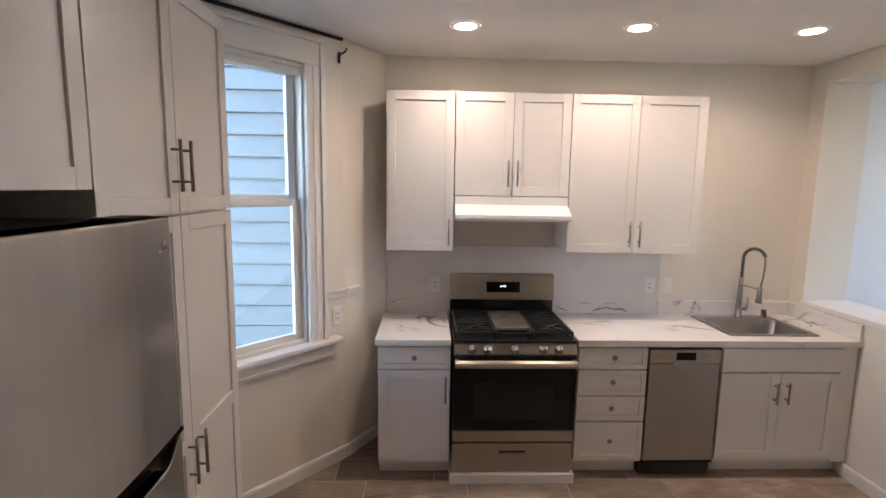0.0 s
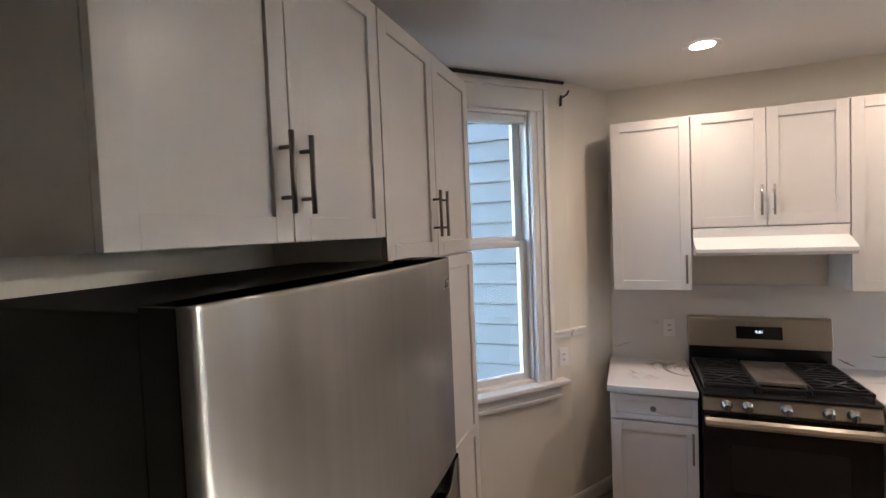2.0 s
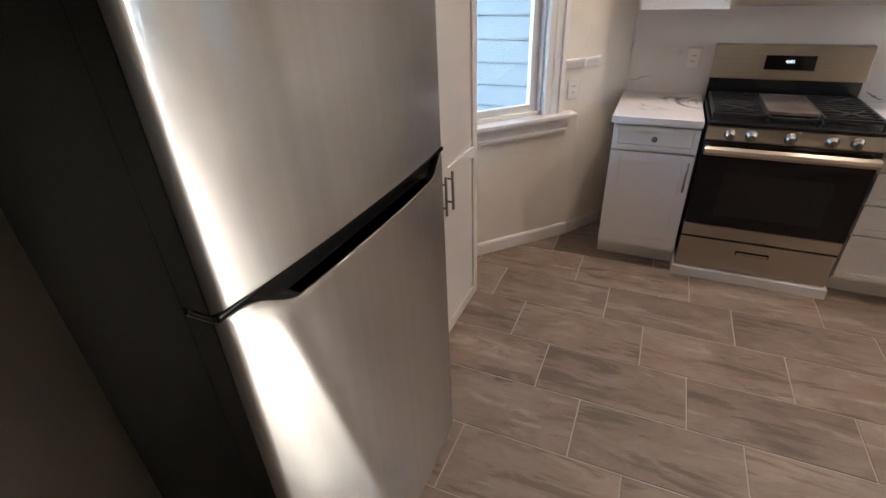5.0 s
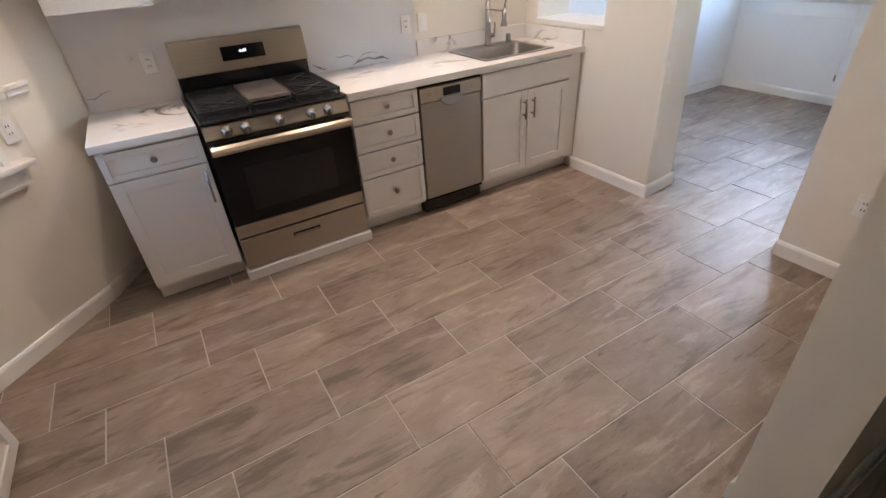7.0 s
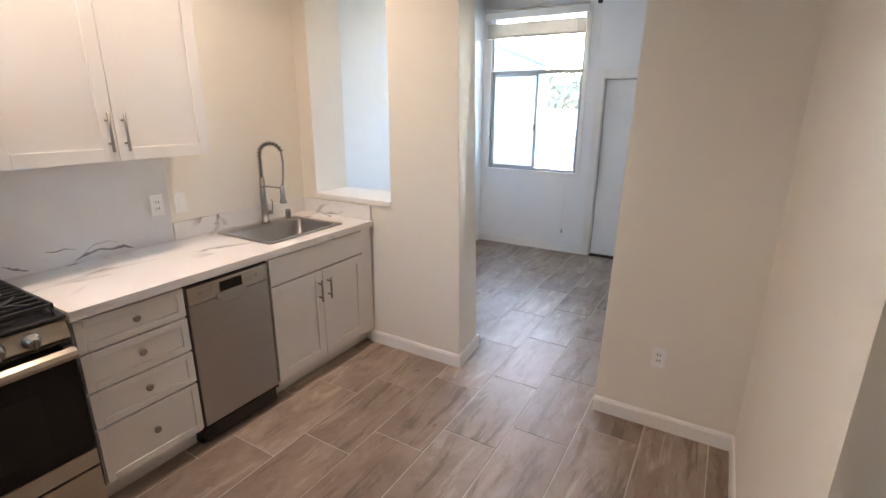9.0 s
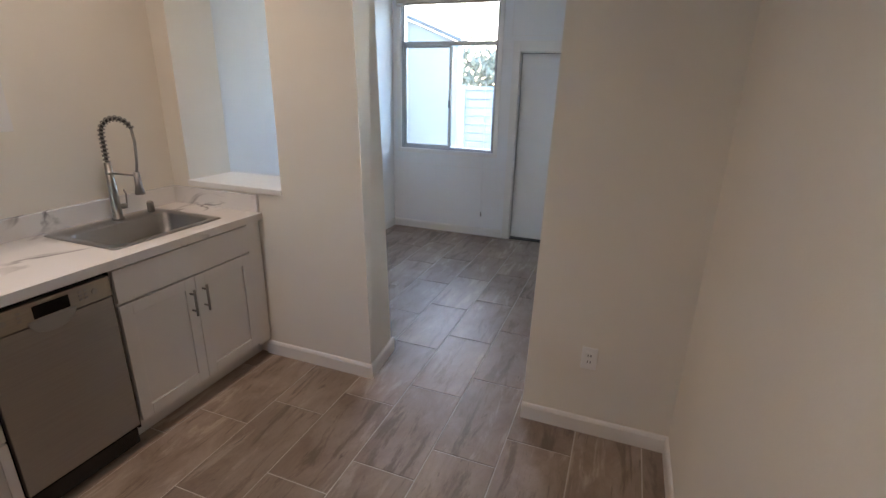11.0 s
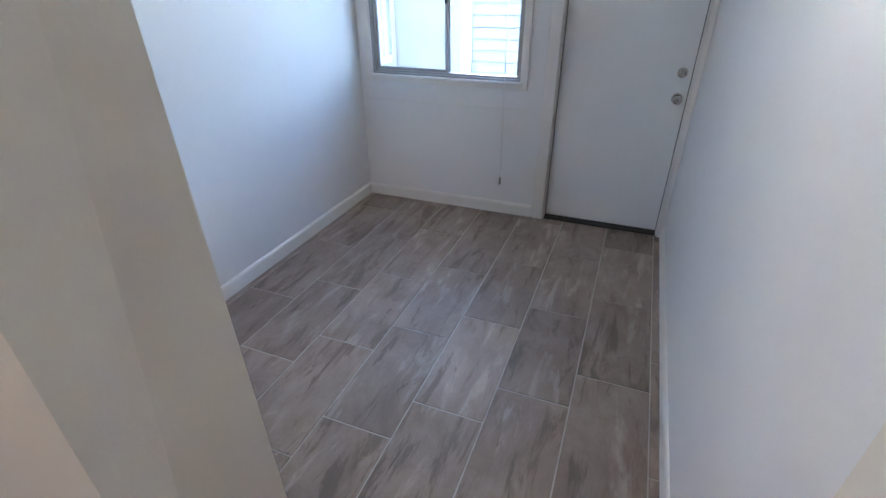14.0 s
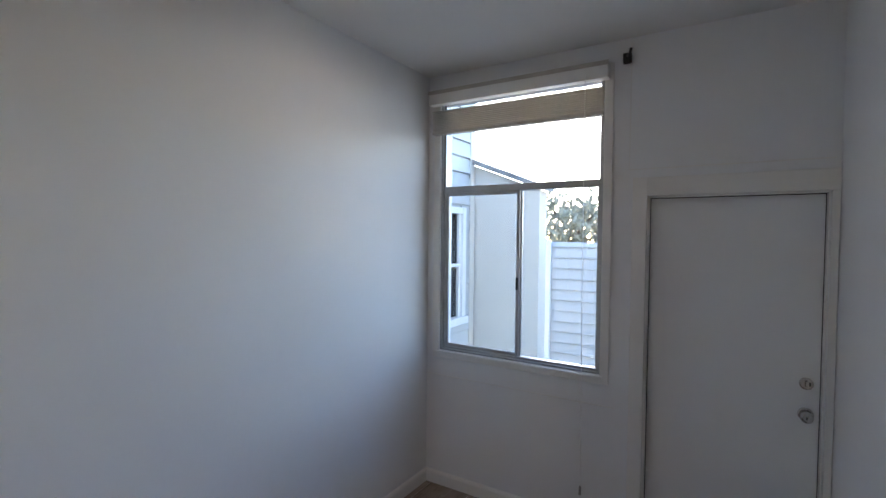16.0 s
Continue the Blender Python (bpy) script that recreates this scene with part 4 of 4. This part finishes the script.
# ---- side room: window, blind, door ----
def window_room():
    y0, y1, z0, z1 = FW
    t = structure(new("window_2"), "aluminium sliding window with fixed top light")
    t.matrix_world = pose(FAR, y0, z0, 0, 0, 0)
    w, h = y1 - y0, z1 - z0
    zm, ym = 2.085 - z0, 2.845 - y0
    boxes("casing", TRIM, [(-0.016, -0.002, -0.05, 0.0, -0.05, h + 0.06), (-0.016, -0.002, w, w + 0.05, -0.05, h + 0.06), (-0.016, -0.002, 0, w, -0.05, 0.0), (-0.016, -0.002, 0, w, h, h + 0.06)], t, 0.004)
    boxes("sill", TRIM, [(-0.026, 0.0, -0.02, w + 0.02, -0.018, -0.001)], t, 0.004)
    f = 0.028
    e = 0.002
    boxes("frame", ALU, [(0.02, 0.075, e, f, e, h - e), (0.02, 0.075, w - f, w - e, e, h - e), (0.02, 0.075, f, w - f, e, f), (0.02, 0.075, f, w - f, h - f, h - e), (0.018, 0.075, f, w - f, zm - 0.022, zm + 0.022)], t, 0.003)
    boxes("track", ALU, [(0.0, 0.02, e, 0.012, e, h - e), (0.0, 0.02, w - 0.012, w - e, e, h - e), (0.0, 0.02, 0.012, w - 0.012, e, 0.014)], t, 0.002)
    s = 0.022
    boxes("slider", ALU, [(0.028, 0.044, ym - s / 2, ym + s / 2, f, zm - 0.022), (0.028, 0.044, w - f - s, w - f, f, zm - 0.022), (0.028, 0.044, ym + s / 2, w - f - s, f, f + s), (0.028, 0.044, ym + s / 2, w - f - s, zm - 0.022 - s, zm - 0.022)], t, 0.002)
    boxes("latch", SLOT, [(0.016, 0.028, ym - 0.006, ym + 0.008, 0.46, 0.54)], t, 0.002)
    boxes("fixed_stile", ALU, [(0.048, 0.064, ym - 0.02, ym + 0.002, f, zm - 0.022), (0.048, 0.064, f, f + 0.014, f, zm - 0.022)], t, 0.002)
    for d in ((0.034, 0.038, ym, w - f - 0.01, f + 0.01, zm - 0.03), (0.054, 0.058, f, ym, f, zm - 0.022), (0.045, 0.049, f, w - f, zm + 0.02, h - f)):
        g = boxes("pane", GLASS, [d], t)
        g.visible_shadow = False


window_room()
bl = thing("window_blind", "raised beige slatted blind under its valance", "blind", pose(FAR - 0.02, 2.275, 2.475))
boxes("headrail", TRIM, [(-0.06, 0.0, 0.0, 1.20, 0.185, 0.275)], bl, 0.004)
boxes("valance_lip", BLIND, [(-0.064, -0.06, 0.0, 1.20, 0.255, 0.28)], bl, 0.001)
for k in range(12):
    boxes("slat", BLIND, [(-0.055, -0.005, 0.03, 1.17, 0.012 * k + 0.002, 0.012 * k + 0.007)], bl)
boxes("bottom_rail", BLIND, [(-0.056, -0.004, 0.03, 1.17, -0.018, 0.0)], bl, 0.003)
tubes("cord", PLASTIC, [([(-0.03, y, 0.0), (-0.03, y, 0.26)], 0.0015) for y in (0.15, 1.05)] + [([(-0.066, 0.125, 0.24), (-0.050, 0.125, -1.0), (-0.02, 0.125, -2.18)], 0.0016)], bl, 6)
tubes("tassel", GREYPLASTIC, [([(-0.02, 0.125, -2.18), (-0.02, 0.125, -2.19), (-0.02, 0.125, -2.235)], [0.003, 0.007, 0.008])], bl, 8)
for y in (2.42, 3.42):
    br = thing("blind_bracket", "small dark metal bracket above the blind", "bracket", pose(FAR, y, 2.735))
    boxes("clip", BRONZE, [(-0.05, -0.001, -0.01, 0.01, -0.005, 0.03)], br, 0.002)
hk = thing("curtain_rod_bracket", "black iron curtain rod bracket high on the wall", "bracket", pose(FAR, 2.185, 2.765))
boxes("plate", IRONBLACK, [(-0.03, -0.001, -0.02, 0.025, -0.028, 0.028)], hk, 0.006)
tubes("arm", IRONBLACK, [([(-0.03, 0.0, 0.01), (-0.075, -0.02, 0.0), (-0.085, -0.03, 0.03)], 0.008)], hk)


def back_door():
    y0, y1, z0, z1 = FD
    t = structure(new("door_1"), "plain white flush back door, closed")
    t.matrix_world = pose(FAR, y0, 0)
    w = y1 - y0
    boxes("leaf", WALL2, [(0.055, 0.095, 0.012, w - 0.012, 0.018, z1 - 0.014)], t, 0.003)
    # Near-black strips fill the gap round the leaf, as its shade.
    boxes("gap_shade", SLOT, [(0.062, 0.10, 0.002, 0.011, 0.0, z1 - 0.002), (0.062, 0.10, w - 0.011, w - 0.002, 0.0, z1 - 0.002), (0.062, 0.10, 0.011, w - 0.011, z1 - 0.013, z1 - 0.002)], t)
    boxes("jamb", TRIM, [(-0.002, 0.062, 0.002, 0.008, 0.0, z1 - 0.002), (-0.002, 0.062, w - 0.008, w - 0.002, 0.0, z1 - 0.002), (-0.002, 0.062, 0.008, w - 0.008, z1 - 0.009, z1 - 0.002)], t)
    boxes("casing", TRIM, [(-0.018, -0.003, w - 0.001, w + 0.075, 0.0, z1 + 0.10), (-0.018, -0.003, -0.033, w - 0.001, z1 - 0.001, z1 + 0.10), (-0.018, -0.003, -0.033, -0.001, 0.0, z1 - 0.001)], t, 0.003)
    boxes("threshold", SLOT, [(0.0, 0.13, 0.01, w - 0.01, 0.0, 0.014)], t, 0.003)
    for z, r in ((0.915, 0.032), (1.065, 0.029)):
        tubes("rose", KNOB_METAL, [([(0.055, 0.065, z), (0.046, 0.065, z), (0.044, 0.065, z)], [r, r, r * 0.8])], t, 20)
    tubes("handle", KNOB_METAL, [([(0.045, 0.065, 0.915), (0.02, 0.065, 0.915), (0.012, 0.065, 0.915), (-0.008, 0.065, 0.915), (-0.014, 0.065, 0.915)], [0.012, 0.012, 0.026, 0.026, 0.016])], t, 20)
    boxes("thumb_turn", KNOB_METAL, [(0.024, 0.046, 0.061, 0.069, 1.05, 1.08)], t, 0.002)
    boxes("keyway", SLOT, [(-0.0155, -0.012, 0.063, 0.067, 0.908, 0.922), (0.0425, 0.0445, 0.048, 0.054, 1.056, 1.074)], t)
    g = boxes("outer_leaf", STUCCO, [(0.10, 0.148, 0.004, w - 0.004, 0.0, z1 - 0.004)], t)


back_door()
structure(boxes("trim", TRIM, [(FAR - 0.006, FAR - 0.001, 2.22, LEFT2 - 0.01, 0.78, 0.784), (FAR - 0.006, FAR - 0.001, RIGHT2 + 0.02, 2.17, 2.143, 2.149), (FAR - 0.005, FAR - 0.001, 2.165, 2.169, 2.15, 2.85)]), "thin panel joints on the white wall")


# ---- outdoors ----
structure(boxes("ground", CONCRETE, [(-60, 60, -60, 60, -0.6, -0.45)]), "weathered concrete yard")


def siding_wall(name, label, m, width, z0, z1, pitch, mat, depth=0.2, hole=None):
    """Boards lapped on a wall whose face looks along its own -y; a hole is (x0, x1, z0, z1)."""
    t = structure(new(name), label)
    t.matrix_world = m
    # Behind SIDING the backing is roofing grey: board gaps draw the lap shadow lines.
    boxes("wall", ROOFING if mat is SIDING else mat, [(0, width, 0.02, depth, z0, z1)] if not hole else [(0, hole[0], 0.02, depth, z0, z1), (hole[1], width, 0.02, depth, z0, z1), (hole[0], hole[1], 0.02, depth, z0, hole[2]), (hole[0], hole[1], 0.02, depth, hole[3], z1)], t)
    z = z0
    while z < z1 - 0.02:
        top = min(z + pitch, z1)
        spans = [(0, width)]
        if hole and top > hole[2] and z < hole[3]:
            spans = [(0, hole[0]), (hole[1], width)]
        for a, b in spans:
            if b - a > 0.02:
                bm = bmesh.new()
                profile(bm, [(0.02, z + 0.012), (-0.020, z + 0.012), (-0.020, z + 0.03), (0.006, top - 0.002), (0.02, top - 0.002)], "x", a, b)
                mesh_object("board", bm, mat, t)
        z += pitch
    return t


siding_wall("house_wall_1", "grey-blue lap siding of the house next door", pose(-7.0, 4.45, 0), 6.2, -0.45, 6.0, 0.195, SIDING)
# the rear wing seen from the side room
wing = siding_wall("house_wall_2", "pale lap siding of the rear wing with a sash window", pose(5.95, 4.60, 0), 2.40, -0.45, 4.5, 0.20, SIDING2, hole=(1.62, 2.12, 0.75, 2.05))
boxes("window_frame", TRIM, [(1.55, 1.63, -0.03, 0.05, 0.68, 2.12), (2.11, 2.19, -0.03, 0.05, 0.68, 2.12), (1.63, 2.11, -0.03, 0.05, 2.04, 2.12), (1.52, 2.22, -0.06, 0.05, 0.66, 0.75), (1.63, 2.11, 0.0, 0.05, 1.38, 1.42), (1.63, 1.66, 0.01, 0.05, 0.75, 2.04), (2.08, 2.11, 0.01, 0.05, 0.75, 2.04)], wing, 0.004)
boxes("window_glass", BLACKGLASS, [(1.62, 2.12, 0.05, 0.06, 0.75, 2.05)], wing)
boxes("corner_board", STUCCO, [(2.30, 2.42, -0.022, -0.013, -0.45, 4.5)], wing, 0.003)
tubes("nail_head", GREYPLASTIC, [([(2.36, -0.022, 0.3 + 0.16 * k), (2.36, -0.027, 0.3 + 0.16 * k)], 0.007) for k in range(16)], wing, 8)
bm = bmesh.new()
profile(bm, [(3.70, -0.45), (4.80, -0.45), (4.80, 2.75), (4.60, 2.68), (3.70, 2.33)], "y", 0, 0.25)
shed = mesh_object("house_wall_3", bm, STUCCO)
shed.matrix_world = Matrix(((0, 1, 0, 8.40), (1, 0, 0, 0), (0, 0, 1, 0), (0, 0, 0, 1)))
structure(shed, "cream painted end wall under a sloping roof")
bm = bmesh.new()
profile(bm, [(3.62, 2.32), (4.85, 2.80), (4.85, 2.86), (3.62, 2.38)], "y", -0.12, 0.3)
roof = mesh_object("roof_edge", bm, ROOFING)
roof.matrix_world = Matrix(((0, 1, 0, 8.40), (1, 0, 0, 0), (0, 0, 1, 0), (0, 0, 0, 1)))
structure(roof, "thin grey roof edge")
siding_wall("house_wall_4", "pale grey lap siding of a low outbuilding", pose(10.3, 4.25, 0, 0, 0, -90), 4.5, -0.45, 1.68, 0.17, SIDING2)
boxes("fascia", TRIM, [(10.22, 10.29, 4.19, 4.29, -0.45, 1.70)]).name = "corner_post"
structure(bpy.data.objects["corner_post"], "white corner board of the outbuilding")


# Added dark upright that stands in for the dark gap between the walls.
pipe = thing("gap_upright", "dark upright standing in for the gap between the yard walls", "pipe", pose(9.62, 4.28, -0.45))
tubes("pipe", BARK, [([(0, 0, 0), (0, 0, 2.3), (0.05, 0.1, 2.5)], 0.045)], pipe)
tree = thing("tree", "small tree behind the low outbuilding, leaves paled for haze", "tree", pose(13.0, 4.75, -0.45))
tubes("trunk", BARK, [([(0, 0, 0), (0.05, 0.03, 1.2), (0.0, 0.0, 2.2)], [0.13, 0.09, 0.05])] + [([(0.0, 0.0, 1.6 + 0.2 * k), (0.35 * math.cos(2.1 * k), 0.35 * math.sin(2.1 * k), 2.0 + 0.2 * k), (0.8 * math.cos(2.1 * k), 0.8 * math.sin(2.1 * k), 2.3 + 0.22 * k)], [0.045, 0.03, 0.012]) for k in range(5)], tree, 8)
rng = random.Random(4)
bm = bmesh.new()
for k in range(46):
    cx, cy, cz = rng.gauss(0, 0.55), rng.gauss(0, 0.6), rng.uniform(1.5, 3.1)
    for j in range(34):
        p = Vector((cx + rng.gauss(0, 0.16), cy + rng.gauss(0, 0.16), cz + rng.gauss(0, 0.13)))
        m3 = Euler((rng.uniform(0, 6), rng.uniform(0, 6), rng.uniform(0, 6))).to_matrix()
        q = [p + m3 @ Vector(v) for v in ((-0.09, 0, 0), (0, -0.045, 0.012), (0.10, 0, 0), (0, 0.045, 0.012))]
        bm.faces.new([bm.verts.new(v) for v in q])
tagged(mesh_object("leaves", bm, LEAF, tree), kind="stuff")

# ---- floor tiles ----
TL, TP, TX0, TY0 = 0.632, 0.311, -0.285, 1.293
GAP = 0.0026
shared = {}


def tile(x0, x1, y0, y1):
    key = (round(x1 - x0, 3), round(y1 - y0, 3))
    if key not in shared:
        a, b = key[0] / 2 - GAP, key[1] / 2 - GAP
        c = 0.0016
        bm = bmesh.new()
        lo = [bm.verts.new(p) for p in ((-a, -b, -0.008), (a, -b, -0.008), (a, b, -0.008), (-a, b, -0.008))]
        md = [bm.verts.new(p) for p in ((-a, -b, -c), (a, -b, -c), (a, b, -c), (-a, b, -c))]
        hi = [bm.verts.new(p) for p in ((c - a, c - b, 0), (a - c, c - b, 0), (a - c, b - c, 0), (c - a, b - c, 0))]
        bm.faces.new(hi)
        for r0, r1 in ((lo, md), (md, hi)):
            for k in range(4):
                bm.faces.new((r0[k], r0[(k + 1) % 4], r1[(k + 1) % 4], r1[k]))
        me = bpy.data.meshes.new("tile")
        bmesh.ops.recalc_face_normals(bm, faces=bm.faces)
        bm.to_mesh(me)
        bm.free()
        me.materials.append(TILE)
        shared[key] = me
    ob = new("tile", shared[key])
    ob.parent = floor
    ob.location = ((x0 + x1) / 2, (y0 + y1) / 2, 0)


for k in range(-19, 8):
    ya, yb = TY0 + k * TP, TY0 + (k + 1) * TP
    for i in range(-12, 14):
        xa = TX0 - k * 0.2055 + i * TL
        for rx0, rx1, ry0, ry1 in ((WEST, EAST2, HALL, BACK), (EAST2, FAR + 0.05, RIGHT2, LEFT2)):
            x0, x1, y0, y1 = max(xa, rx0), min(xa + TL, rx1), max(ya, ry0), min(yb, ry1)
            if rx0 == EAST2 and xa < EAST2 and y0 > DOORWAY[0] - 0.1 and y1 < DOORWAY[1] + 0.3:
                continue
            if rx1 == EAST2 and xa + TL > EAST2 and xa < EAST2 and y0 > DOORWAY[0] - 0.1 and y1 < DOORWAY[1] + 0.3:
                x1 = xa + TL
            if x1 - x0 > 0.02 and y1 - y0 > 0.02:
                tile(x0, x1, y0, y1)
